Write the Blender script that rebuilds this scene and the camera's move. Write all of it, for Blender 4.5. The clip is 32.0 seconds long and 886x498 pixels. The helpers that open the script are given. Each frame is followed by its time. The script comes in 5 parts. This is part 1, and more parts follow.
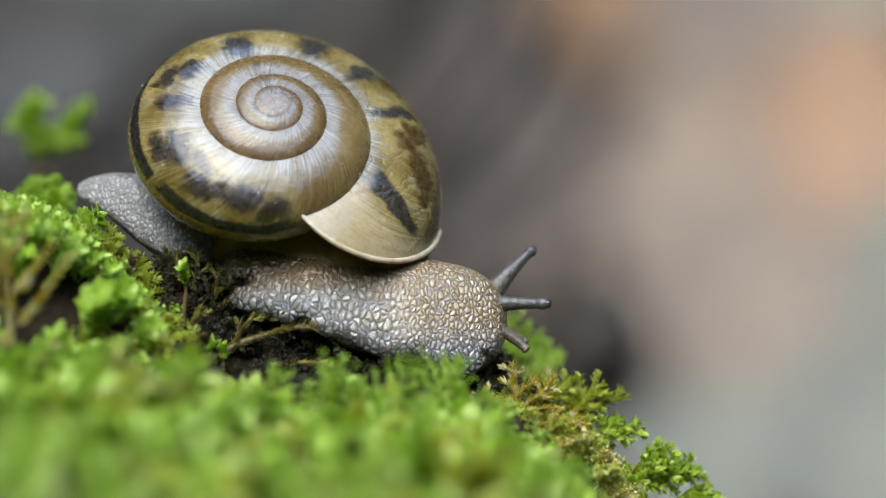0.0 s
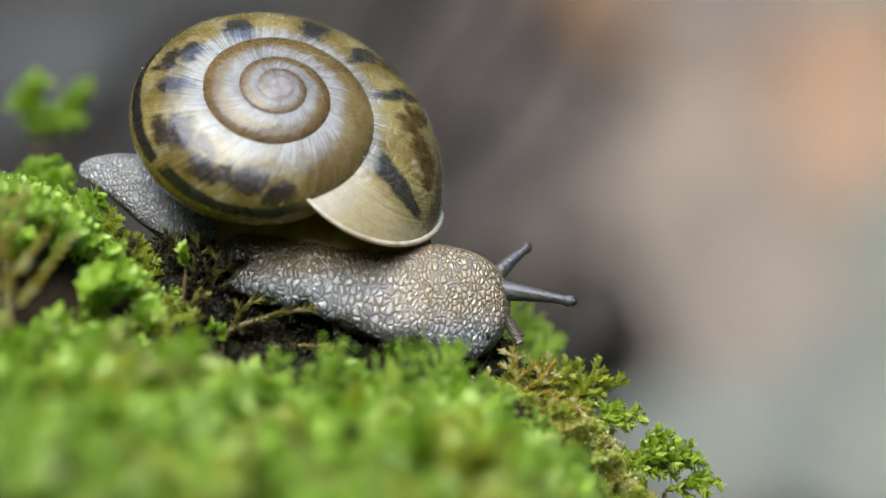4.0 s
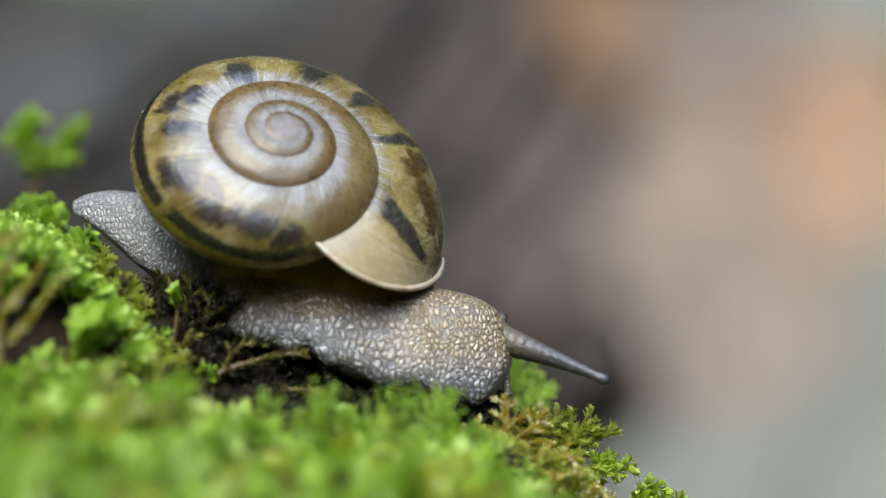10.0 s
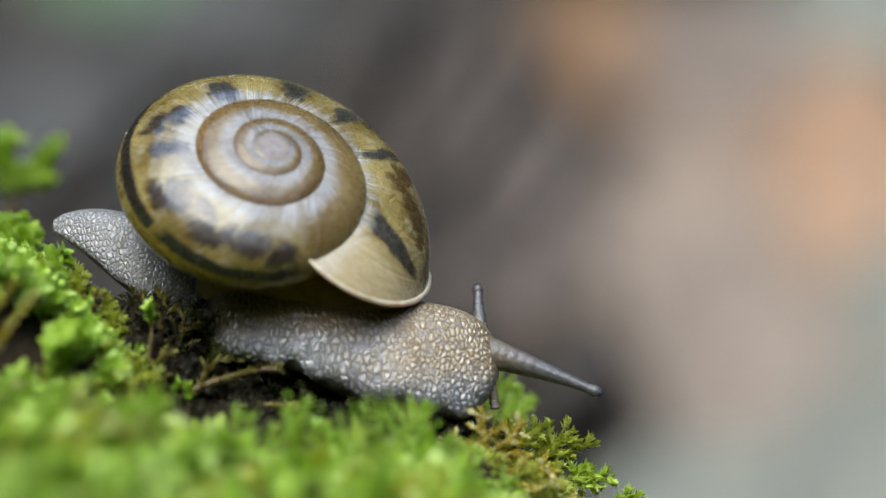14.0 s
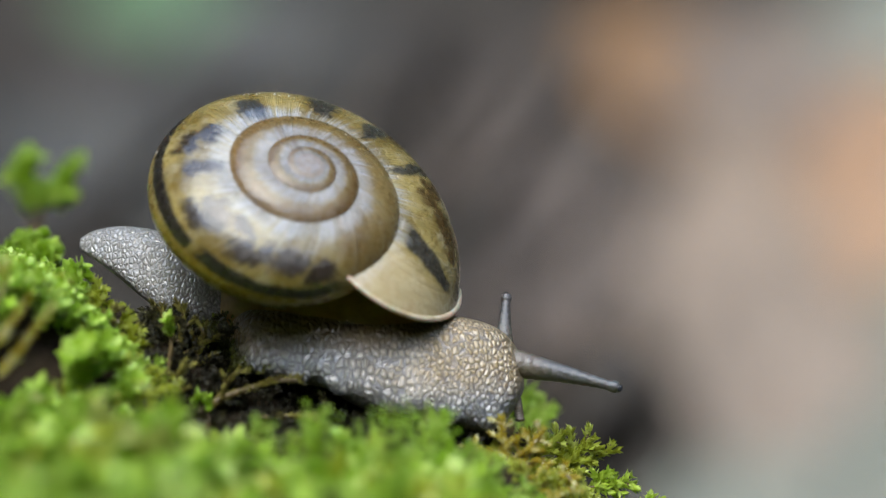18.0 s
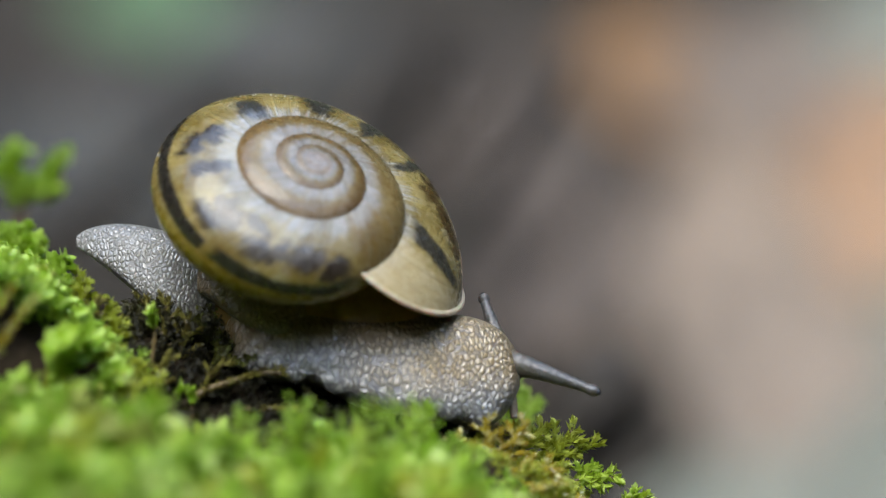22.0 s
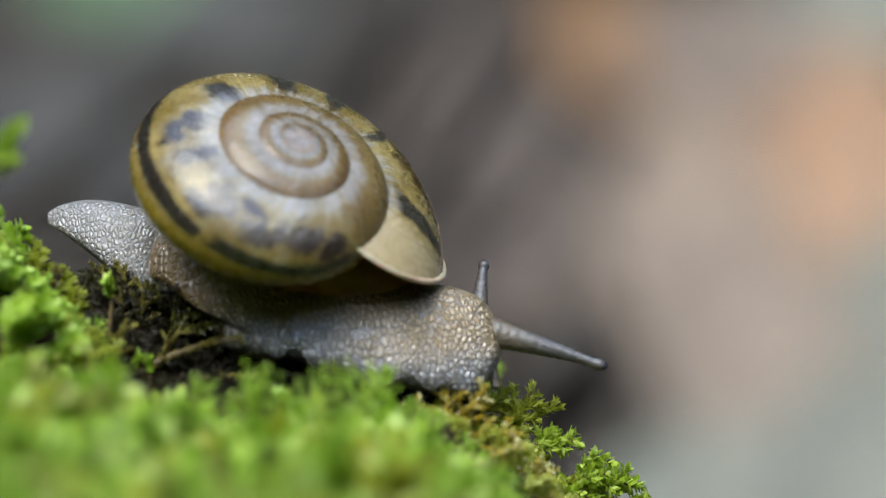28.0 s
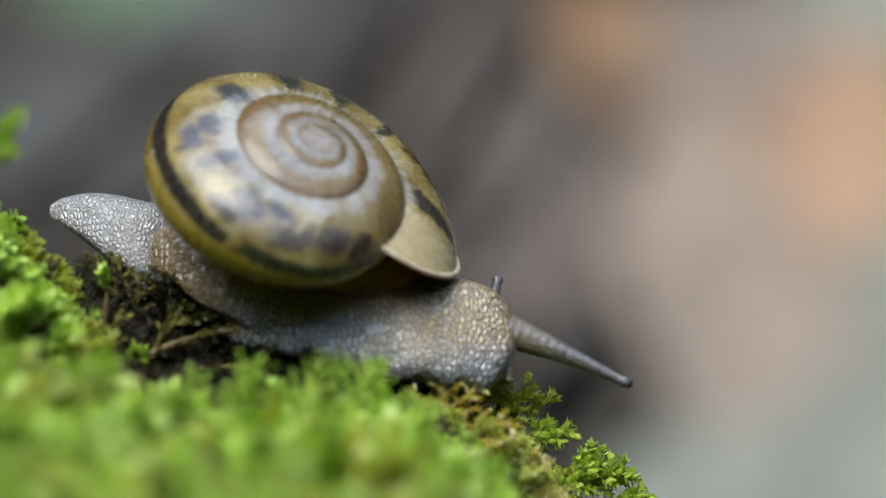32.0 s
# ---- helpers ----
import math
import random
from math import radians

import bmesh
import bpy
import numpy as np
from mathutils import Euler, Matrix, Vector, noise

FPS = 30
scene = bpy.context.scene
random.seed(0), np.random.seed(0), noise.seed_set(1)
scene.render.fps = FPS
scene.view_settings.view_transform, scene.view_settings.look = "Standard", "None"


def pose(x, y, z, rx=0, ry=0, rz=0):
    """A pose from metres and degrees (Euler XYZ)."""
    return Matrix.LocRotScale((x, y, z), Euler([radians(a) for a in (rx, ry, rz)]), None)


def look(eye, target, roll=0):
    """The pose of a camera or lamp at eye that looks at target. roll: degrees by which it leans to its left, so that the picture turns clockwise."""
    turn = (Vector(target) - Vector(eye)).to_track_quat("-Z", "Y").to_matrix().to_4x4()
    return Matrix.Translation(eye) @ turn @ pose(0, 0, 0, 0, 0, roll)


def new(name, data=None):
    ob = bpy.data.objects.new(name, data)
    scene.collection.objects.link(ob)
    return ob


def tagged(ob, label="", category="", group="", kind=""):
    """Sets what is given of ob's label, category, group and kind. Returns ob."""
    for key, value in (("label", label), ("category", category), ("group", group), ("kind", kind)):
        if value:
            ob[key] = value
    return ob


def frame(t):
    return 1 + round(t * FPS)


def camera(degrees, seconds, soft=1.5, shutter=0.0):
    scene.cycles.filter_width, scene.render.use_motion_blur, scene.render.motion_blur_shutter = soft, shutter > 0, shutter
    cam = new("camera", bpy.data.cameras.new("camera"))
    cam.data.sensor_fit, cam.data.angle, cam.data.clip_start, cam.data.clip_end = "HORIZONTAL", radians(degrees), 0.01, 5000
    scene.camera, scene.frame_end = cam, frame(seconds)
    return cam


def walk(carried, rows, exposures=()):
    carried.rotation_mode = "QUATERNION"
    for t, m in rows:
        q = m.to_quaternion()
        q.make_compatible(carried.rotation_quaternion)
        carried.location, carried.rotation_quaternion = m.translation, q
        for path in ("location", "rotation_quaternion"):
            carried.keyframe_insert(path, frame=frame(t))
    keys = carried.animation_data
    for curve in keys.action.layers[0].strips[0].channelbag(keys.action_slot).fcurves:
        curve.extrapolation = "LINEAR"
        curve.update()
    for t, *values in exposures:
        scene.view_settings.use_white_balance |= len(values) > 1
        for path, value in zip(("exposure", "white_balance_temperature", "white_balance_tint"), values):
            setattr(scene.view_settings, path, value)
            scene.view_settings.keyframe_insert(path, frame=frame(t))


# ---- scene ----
import itertools


MM = 0.001
PITCH = 12.0
HEIGHT = 0.12
REACH = 0.276
EXPOSURE = 2.72
WARMTH = 6600
TINT = 6
# the snail's stage: x to the right, y away from the lens, z up, leaning with the lens; above the forest floor
STAGE = pose(0, 0, HEIGHT, rx=-PITCH)

cam = camera(12.0, 32.0, soft=1.2)
cam.data.dof.use_dof = True
cam.data.dof.focus_distance = 0.2768
cam.data.dof.aperture_fstop = 15.5


def aim(tilt, pan, lean, x, y, z):
    """Hand-held pose: milliradians and millimetres off the first one."""
    turn = (Matrix.Rotation(pan / 1000, 4, "Z") @ Matrix.Rotation(tilt / 1000, 4, "X")
            @ Matrix.Rotation(lean / 1000, 4, "Y") @ Matrix.Rotation(radians(90), 4, "X"))
    return STAGE @ Matrix.Translation((x * MM, y * MM - REACH, z * MM)) @ turn


walk(cam, [(t, aim(*r)) for t, *r in (
    (0.0, 0.00, 0.00, 0.00, 0.00, 0.00, 0.00),
    (0.5, -1.34, 0.68, -0.27, 0.21, 0.09, 0.30),
    (1.0, -2.13, 0.01, -1.51, 0.10, 0.20, 0.34),
    (1.5, -1.70, 2.19, 1.11, 0.36, 0.55, 0.35),
    (2.0, -2.56, 3.48, 0.89, 0.47, 0.31, 0.48),
    (2.5, -3.84, 1.65, -2.87, 0.18, 0.77, 0.52),
    (3.0, -5.69, 1.32, -6.36, 0.26, 0.88, 0.68),
    (3.5, -5.94, 0.69, -7.13, 0.17, 0.90, 0.59),
    (5.5, -3.96, 0.73, -8.29, -0.01, 1.63, 0.58),
    (6.0, -3.51, 1.44, -11.94, 0.19, 1.67, 0.70),
    (6.5, -2.52, 0.68, -13.68, 0.11, 2.04, 0.76),
    (7.0, -0.75, 0.58, -14.15, 0.17, 1.83, 0.72),
    (7.5, 0.97, -0.32, -16.11, 0.07, 2.35, 0.59),
    (8.0, 3.76, 0.05, -16.44, -0.04, 2.30, 0.67),
    (8.5, 4.49, -0.04, -19.03, -0.00, 2.43, 0.71),
    (9.0, 5.36, 0.19, -21.17, 0.05, 2.25, 0.69),
    (9.5, 4.39, -0.41, -24.36, 0.07, 2.13, 0.77),
    (10.0, 4.01, -0.53, -26.95, 0.15, 2.51, 0.84),
    (10.5, 4.84, -0.28, -28.35, 0.14, 2.52, 0.87),
    (11.0, 5.31, 0.07, -28.81, 0.18, 2.40, 0.93),
    (11.5, 5.93, 1.08, -27.55, 0.42, 2.14, 0.82),
    (12.0, 5.19, 1.06, -27.50, 0.53, 2.26, 0.92),
    (12.5, 4.62, -0.85, -26.73, 0.90, 2.10, 0.84),
    (13.0, 5.44, -0.68, -23.46, 1.17, 2.63, 0.82),
    (13.5, 7.64, 0.84, -19.05, 1.97, 2.78, 0.40),
    (14.0, 9.98, 2.58, -13.40, 2.65, 2.97, 0.07),
    (14.5, 13.13, 5.19, -9.31, 3.06, 2.76, -0.37),
    (16.5, 15.55, 10.96, -2.64, 3.89, 3.07, -1.09),
    (17.0, 16.59, 13.69, -0.53, 4.47, 3.07, -1.27),
    (17.5, 17.41, 14.68, 0.76, 4.67, 2.72, -1.31),
    (18.0, 17.70, 15.28, 2.03, 4.95, 2.88, -1.49),
    (18.5, 16.84, 15.31, 0.94, 5.05, 3.53, -1.48),
    (19.0, 16.15, 14.64, -0.33, 5.03, 3.80, -1.45),
    (19.5, 15.86, 14.87, 0.23, 5.29, 3.60, -1.56),
    (20.0, 15.65, 14.64, -0.05, 5.36, 3.40, -1.55),
    (20.5, 16.35, 14.85, -1.29, 5.53, 3.62, -1.70),
    (21.0, 18.35, 15.90, 0.00, 5.80, 3.39, -2.04),
    (21.5, 19.18, 16.14, 0.81, 5.98, 2.95, -2.19),
    (22.0, 19.37, 16.58, 1.12, 6.33, 3.29, -2.43),
    (22.5, 19.27, 15.89, 2.56, 6.45, 3.28, -2.55),
    (23.0, 18.03, 14.67, 3.09, 6.48, 3.32, -2.48),
    (23.5, 18.27, 14.53, 2.30, 6.42, 3.48, -2.51),
    (24.0, 19.01, 14.96, 3.09, 6.50, 3.28, -2.65),
    (24.5, 19.25, 14.99, 5.86, 6.71, 3.10, -2.67),
    (25.0, 19.45, 14.79, 6.62, 6.79, 2.90, -2.77),
    (25.5, 18.99, 14.33, 6.10, 6.81, 2.97, -2.91),
    (27.5, 13.54, 7.60, 12.64, 6.80, 3.68, -3.14),
    (28.0, 13.55, 8.41, 14.20, 6.89, 3.75, -3.11),
    (28.5, 13.35, 8.16, 13.14, 6.85, 4.13, -3.15),
    (29.0, 13.23, 8.90, 13.93, 7.07, 4.30, -3.26),
    (29.5, 13.82, 9.69, 14.29, 7.41, 4.06, -3.53),
    (30.0, 12.76, 10.29, 14.20, 7.66, 4.22, -3.39),
    (30.5, 12.33, 10.81, 13.32, 7.80, 4.50, -3.31),
    (31.0, 12.17, 11.40, 12.43, 7.92, 4.32, -3.24),
    (31.5, 12.95, 10.95, 13.01, 7.81, 4.24, -3.41),
    (32.0, 13.22, 11.67, 12.81, 8.03, 4.30, -3.59),
)], exposures=[(0.0, EXPOSURE, WARMTH, TINT), (32.0, EXPOSURE, WARMTH, TINT)])

# ---- light ----
world = bpy.data.worlds.new("forest_sky")
scene.world = world
world.use_nodes = True
wn = world.node_tree.nodes
sky = wn.new("ShaderNodeTexSky")
sky.sky_type = "NISHITA"
sky.sun_disc = False
sky.sun_elevation = radians(62)
sky.sun_rotation = radians(200)
wn["Background"].inputs["Strength"].default_value = 0.15
world.node_tree.links.new(sky.outputs[0], wn["Background"].inputs["Color"])
sun = new("sun", bpy.data.lights.new("sun", "SUN"))
sun.data.energy = 0.5
sun.data.angle = radians(48)
sun.data.color = (0.945, 0.965, 0.89)
sun.matrix_world = look((-0.25, -0.55, 1.3), (0, 0, 0))


# ---- materials ----
def ramp(nt, fac, stops):
    n = nt.nodes.new("ShaderNodeValToRGB")
    els = n.color_ramp.elements
    while len(els) < len(stops):
        els.new(0.5)
    for e, (p, c) in zip(els, stops):
        e.position, e.color = p, (*c, 1)
    nt.links.new(fac, n.inputs[0])
    return n.outputs[0]


def mathn(nt, op, a, b=None, clamp=False):
    n = nt.nodes.new("ShaderNodeMath")
    n.operation, n.use_clamp = op, clamp
    for i, v in enumerate((a, b)):
        if v is None:
            continue
        if isinstance(v, (int, float)):
            n.inputs[i].default_value = v
        else:
            nt.links.new(v, n.inputs[i])
    return n.outputs[0]


def span(nt, v, lo, hi, a=0.0, b=1.0):
    n = nt.nodes.new("ShaderNodeMapRange")
    n.interpolation_type = "SMOOTHSTEP"
    for i, x in enumerate((lo, hi, a, b)):
        n.inputs[i + 1].default_value = x
    nt.links.new(v, n.inputs[0])
    return n.outputs[0]


def mixc(nt, fac, a, b, mode="MIX"):
    n = nt.nodes.new("ShaderNodeMix")
    n.data_type, n.blend_type = "RGBA", mode
    for sock, v in ((n.inputs[0], fac), (n.inputs[6], a), (n.inputs[7], b)):
        if isinstance(v, tuple):
            sock.default_value = (*v, 1)
        elif isinstance(v, (int, float)):
            sock.default_value = v
        else:
            nt.links.new(v, sock)
    return n.outputs[2]


def coords(nt, kind="Object"):
    return nt.nodes.new("ShaderNodeTexCoord").outputs[kind]


def noisen(nt, vec, scale, detail=3.0, rough=0.55, out=0):
    n = nt.nodes.new("ShaderNodeTexNoise")
    n.inputs["Scale"].default_value = scale
    n.inputs["Detail"].default_value = detail
    n.inputs["Roughness"].default_value = rough
    nt.links.new(vec, n.inputs["Vector"])
    return n.outputs[out]


def voronoi(nt, vec, scale, feature="DISTANCE_TO_EDGE", rand=1.0):
    n = nt.nodes.new("ShaderNodeTexVoronoi")
    n.feature = feature
    n.inputs["Scale"].default_value = scale
    n.inputs["Randomness"].default_value = rand
    nt.links.new(vec, n.inputs["Vector"])
    return n


def bump(nt, height, dist, strength=1.0, base=None):
    n = nt.nodes.new("ShaderNodeBump")
    n.inputs["Strength"].default_value = strength
    n.inputs["Distance"].default_value = dist
    nt.links.new(height, n.inputs["Height"])
    if base is not None:
        nt.links.new(base, n.inputs["Normal"])
    return n.outputs[0]


def material(name):
    m = bpy.data.materials.new(name)
    m.use_nodes = True
    nt = m.node_tree
    return m, nt, nt.nodes["Principled BSDF"]


def setp(nt, bsdf, **kw):
    for k, v in kw.items():
        sock = bsdf.inputs[k.replace("_", " ")]
        if isinstance(v, tuple):
            sock.default_value = (*v, 1) if len(v) == 3 and sock.type == "RGBA" else v
        elif isinstance(v, (int, float)):
            sock.default_value = v
        else:
            nt.links.new(v, sock)


def spot(nt, uv, places):
    """Nearness to the closest of some oval blotches, 1 at a blotch's rim: rows of turn, girth, half length, half height."""
    near = None
    for t, g, a, b in places:
        n = nt.nodes.new("ShaderNodeVectorMath")
        n.operation = "MULTIPLY_ADD"
        nt.links.new(uv, n.inputs[0])
        n.inputs[1].default_value = (1 / a, 1 / b, 0)
        n.inputs[2].default_value = (-t / a, -g / b, 0)
        d = nt.nodes.new("ShaderNodeVectorMath")
        d.operation = "LENGTH"
        nt.links.new(n.outputs[0], d.inputs[0])
        near = d.outputs["Value"] if near is None else mathn(nt, "MINIMUM", near, d.outputs["Value"])
    return near


# brown flames of the last whorl: turn, girth, half length, half height
FLAMES = ((4.392, 0.170, 0.021, 0.029), (4.365, 0.130, 0.024, 0.032), (4.318, 0.178, 0.018, 0.038), (4.245, 0.110, 0.026, 0.026),
          (4.222, 0.146, 0.027, 0.032), (4.175, 0.164, 0.024, 0.023), (4.150, 0.104, 0.027, 0.035), (4.122, 0.128, 0.024, 0.029),
          (4.080, 0.118, 0.033, 0.032), (4.035, 0.090, 0.024, 0.038))
STREAKS = ((4.486, 0.190, 0.022, 0.037), (4.600, 0.172, 0.020, 0.043), (4.676, 0.160, 0.016, 0.035), (4.753, 0.172, 0.011, 0.045), (4.757, 0.130, 0.009, 0.027))
RUSTY = ((4.790, 0.122, 0.017, 0.027), (4.807, 0.150, 0.014, 0.023), (4.838, 0.122, 0.023, 0.024), (4.868, 0.106, 0.023, 0.022), (4.896, 0.094, 0.013, 0.019), (4.700, 0.110, 0.016, 0.027))


def mat_shell():
    m, nt, b = material("snail_shell_horn")
    uv = coords(nt, "UV")
    sep = nt.nodes.new("ShaderNodeSeparateXYZ")
    nt.links.new(uv, sep.inputs[0])
    turn, girth = sep.outputs[0], sep.outputs[1]
    ob = coords(nt)
    big = noisen(nt, ob, 260, 3)
    fine = noisen(nt, ob, 1500, 3)
    mq = nt.nodes.new("ShaderNodeMapping")
    mq.inputs["Scale"].default_value = (190, 3.0, 1)
    skew = nt.nodes.new("ShaderNodeCombineXYZ")
    nt.links.new(mathn(nt, "ADD", turn, mathn(nt, "MULTIPLY", girth, 0.22)), skew.inputs[0])
    nt.links.new(girth, skew.inputs[1])
    nt.links.new(skew.outputs[0], mq.inputs[0])
    lines = noisen(nt, mq.outputs[0], 1.0, 3.0, 0.65)
    last = span(nt, turn, 3.97, 4.03)
    # ragged outlines: the blotches are looked up at a place that wanders
    wander = nt.nodes.new("ShaderNodeVectorMath")
    wander.operation = "MULTIPLY_ADD"
    nt.links.new(noisen(nt, ob, 430, 4, 0.55, out=1), wander.inputs[0])
    wander.inputs[1].default_value = (0.050, 0.080, 0)
    away = nt.nodes.new("ShaderNodeVectorMath")
    away.operation = "ADD"
    nt.links.new(uv, away.inputs[0])
    away.inputs[1].default_value = (-0.025, -0.040, 0)
    nt.links.new(away.outputs[0], wander.inputs[2])
    rag = wander.outputs[0]
    comb = mathn(nt, "MULTIPLY", mathn(nt, "ADD", mathn(nt, "SUBTRACT", lines, 0.5), mathn(nt, "MULTIPLY", mathn(nt, "SUBTRACT", noisen(nt, ob, 1100, 3, 0.6), 0.5), 1.2)), 1.3)
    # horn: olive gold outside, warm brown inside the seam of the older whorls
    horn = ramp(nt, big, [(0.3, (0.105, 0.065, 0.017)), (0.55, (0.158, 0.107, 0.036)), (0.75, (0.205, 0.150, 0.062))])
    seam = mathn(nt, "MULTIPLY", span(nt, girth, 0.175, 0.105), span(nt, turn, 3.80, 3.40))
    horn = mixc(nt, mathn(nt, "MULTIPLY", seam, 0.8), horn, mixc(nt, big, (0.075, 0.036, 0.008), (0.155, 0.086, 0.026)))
    gold = mixc(nt, span(nt, big, 0.35, 0.65), (0.115, 0.078, 0.016), (0.230, 0.172, 0.056))
    gold = mixc(nt, mathn(nt, "MULTIPLY", span(nt, noisen(nt, ob, 620, 3), 0.54, 0.70), 0.5), gold, (0.28, 0.24, 0.145))
    col = mixc(nt, last, horn, gold)
    # yellow olive underside
    under = span(nt, girth, 0.030, -0.012)
    col = mixc(nt, under, col, mixc(nt, big, (0.17, 0.105, 0.009), (0.28, 0.185, 0.020)))
    # fine growth lines
    col = mixc(nt, mathn(nt, "MULTIPLY", span(nt, lines, 0.50, 0.8), 0.25), col, (0.36, 0.32, 0.24))
    # brown flames, dark streaks and rusty marks on the last whorl
    flame = span(nt, mathn(nt, "ADD", spot(nt, rag, FLAMES), comb), 1.40, 0.65)
    col = mixc(nt, mathn(nt, "MULTIPLY", flame, 0.96), col, (0.020, 0.013, 0.009))
    rust = span(nt, mathn(nt, "ADD", spot(nt, rag, RUSTY), comb), 1.40, 0.65)
    col = mixc(nt, mathn(nt, "MULTIPLY", rust, 0.88), col, (0.050, 0.025, 0.006))
    calm = nt.nodes.new("ShaderNodeMix")
    calm.data_type = "VECTOR"
    calm.inputs[0].default_value = 0.45
    nt.links.new(uv, calm.inputs[4])
    nt.links.new(rag, calm.inputs[5])
    dark = span(nt, mathn(nt, "ADD", spot(nt, calm.outputs[1], STREAKS), mathn(nt, "MULTIPLY", comb, 0.9)), 1.35, 0.70)
    # one slanting dark mark behind the mouth, broad at the seam and thin at the rim
    sepc = nt.nodes.new("ShaderNodeSeparateXYZ")
    nt.links.new(calm.outputs[1], sepc.inputs[0])
    off = mathn(nt, "SUBTRACT", mathn(nt, "ADD", sepc.outputs[0], mathn(nt, "MULTIPLY", girth, 0.68)), 5.0115)
    off = mathn(nt, "DIVIDE", mathn(nt, "ABSOLUTE", off), span(nt, girth, 0.08, 0.19, 0.007, 0.020))
    slash = mathn(nt, "MULTIPLY", span(nt, off, 1.15, 0.70), mathn(nt, "MULTIPLY", span(nt, girth, 0.075, 0.105), span(nt, girth, 0.215, 0.195)))
    dark = mathn(nt, "MAXIMUM", dark, slash)
    col = mixc(nt, mathn(nt, "MULTIPLY", dark, 0.92), col, (0.018, 0.017, 0.017))
    # black band above the rim, broken once, sinking towards the mouth side
    sepr = nt.nodes.new("ShaderNodeSeparateXYZ")
    nt.links.new(rag, sepr.inputs[0])
    wob = mathn(nt, "ADD", mathn(nt, "MULTIPLY", girth, 0.70), mathn(nt, "MULTIPLY", sepr.outputs[1], 0.30))
    wob = mathn(nt, "SUBTRACT", wob, mathn(nt, "ADD", span(nt, turn, 4.10, 4.20, 0.024, 0.040), span(nt, turn, 4.22, 4.30, 0.0, 0.014)))
    wob = mathn(nt, "SUBTRACT", wob, span(nt, turn, 4.06, 4.00, 0.0, 0.016))
    band = mathn(nt, "MULTIPLY", span(nt, wob, -0.027, -0.018), span(nt, wob, 0.026, 0.015))
    gap = mathn(nt, "MULTIPLY", span(nt, sepr.outputs[0], 4.200, 4.206), span(nt, sepr.outputs[0], 4.222, 4.216))
    band = mathn(nt, "MULTIPLY", band, mathn(nt, "SUBTRACT", 1.0, gap))
    band = mathn(nt, "MULTIPLY", band, mathn(nt, "MULTIPLY", span(nt, turn, 3.99, 4.03), span(nt, turn, 4.72, 4.60, 0.35, 1.0)))
    col = mixc(nt, mathn(nt, "MULTIPLY", band, 0.96), col, (0.012, 0.010, 0.010))
    # whitish, streaky collar under the seam, broad on older whorls, plus painted bluish sheen
    edge = mathn(nt, "ADD", girth, mathn(nt, "MULTIPLY", mathn(nt, "SUBTRACT", lines, 0.5), 0.075))
    foot = mathn(nt, "ADD", span(nt, turn, 3.20, 3.70, 0.158, 0.172), span(nt, turn, 4.40, 4.60, 0.0, 0.022))
    collar = span(nt, mathn(nt, "SUBTRACT", edge, foot), 0.0, 0.036)
    collar = mathn(nt, "MULTIPLY", collar, span(nt, lines, 0.30, 0.66, 0.14, 0.62))
    collar = mathn(nt, "MULTIPLY", collar, span(nt, big, 0.30, 0.55, 0.70, 1.0))
    collar = mathn(nt, "MULTIPLY", collar, mathn(nt, "SUBTRACT", 1.0, mathn(nt, "MULTIPLY", mathn(nt, "MAXIMUM", flame, dark), 0.55)))
    col = mixc(nt, collar, col, mixc(nt, big, (0.30, 0.295, 0.29), (0.36, 0.39, 0.45)))
    # pinkish white tip
    col = mixc(nt, span(nt, turn, 1.75, 0.6, 0.0, 0.6), col, (0.42, 0.34, 0.30))
    # cream near the mouth
    mouth = mathn(nt, "MULTIPLY", span(nt, mathn(nt, "ADD", turn, mathn(nt, "MULTIPLY", girth, 0.55)), 5.000, 5.035), 0.72)
    col = mixc(nt, mathn(nt, "MULTIPLY", mouth, mathn(nt, "SUBTRACT", 1.0, mathn(nt, "MULTIPLY", dark, 0.8))), col, (0.40, 0.315, 0.175))
    wrinkle = voronoi(nt, wander.outputs[0], 42, "DISTANCE_TO_EDGE").outputs["Distance"]
    crease = mathn(nt, "MULTIPLY", span(nt, wrinkle, 0.0, 0.16), mathn(nt, "MULTIPLY", span(nt, turn, 4.62, 4.74), span(nt, turn, 4.95, 4.90)))
    h = mathn(nt, "ADD", mathn(nt, "MULTIPLY", lines, span(nt, turn, 4.93, 4.97, 0.6, 0.2)), mathn(nt, "MULTIPLY", fine, 0.4))
    h = mathn(nt, "ADD", h, mathn(nt, "MULTIPLY", crease, 0.14))
    setp(nt, b, Base_Color=col, Roughness=span(nt, fine, 0.3, 0.8, 0.22, 0.38), Normal=bump(nt, h, 0.00034, 0.8),
         Coat_Weight=0.6, Coat_Roughness=0.09, Subsurface_Weight=0.12, Subsurface_Scale=0.0008, Specular_IOR_Level=0.4)
    b.inputs["Subsurface Radius"].default_value = (1.0, 0.6, 0.3)
    return m


def mat_lip():
    m, nt, b = material("pale_shell_lip")
    n = noisen(nt, coords(nt), 1500, 3)
    setp(nt, b, Base_Color=ramp(nt, n, [(0.3, (0.36, 0.28, 0.17)), (0.7, (0.54, 0.46, 0.34))]), Roughness=0.3,
         Subsurface_Weight=0.3, Subsurface_Scale=0.001, Normal=bump(nt, n, 0.00005))
    return m


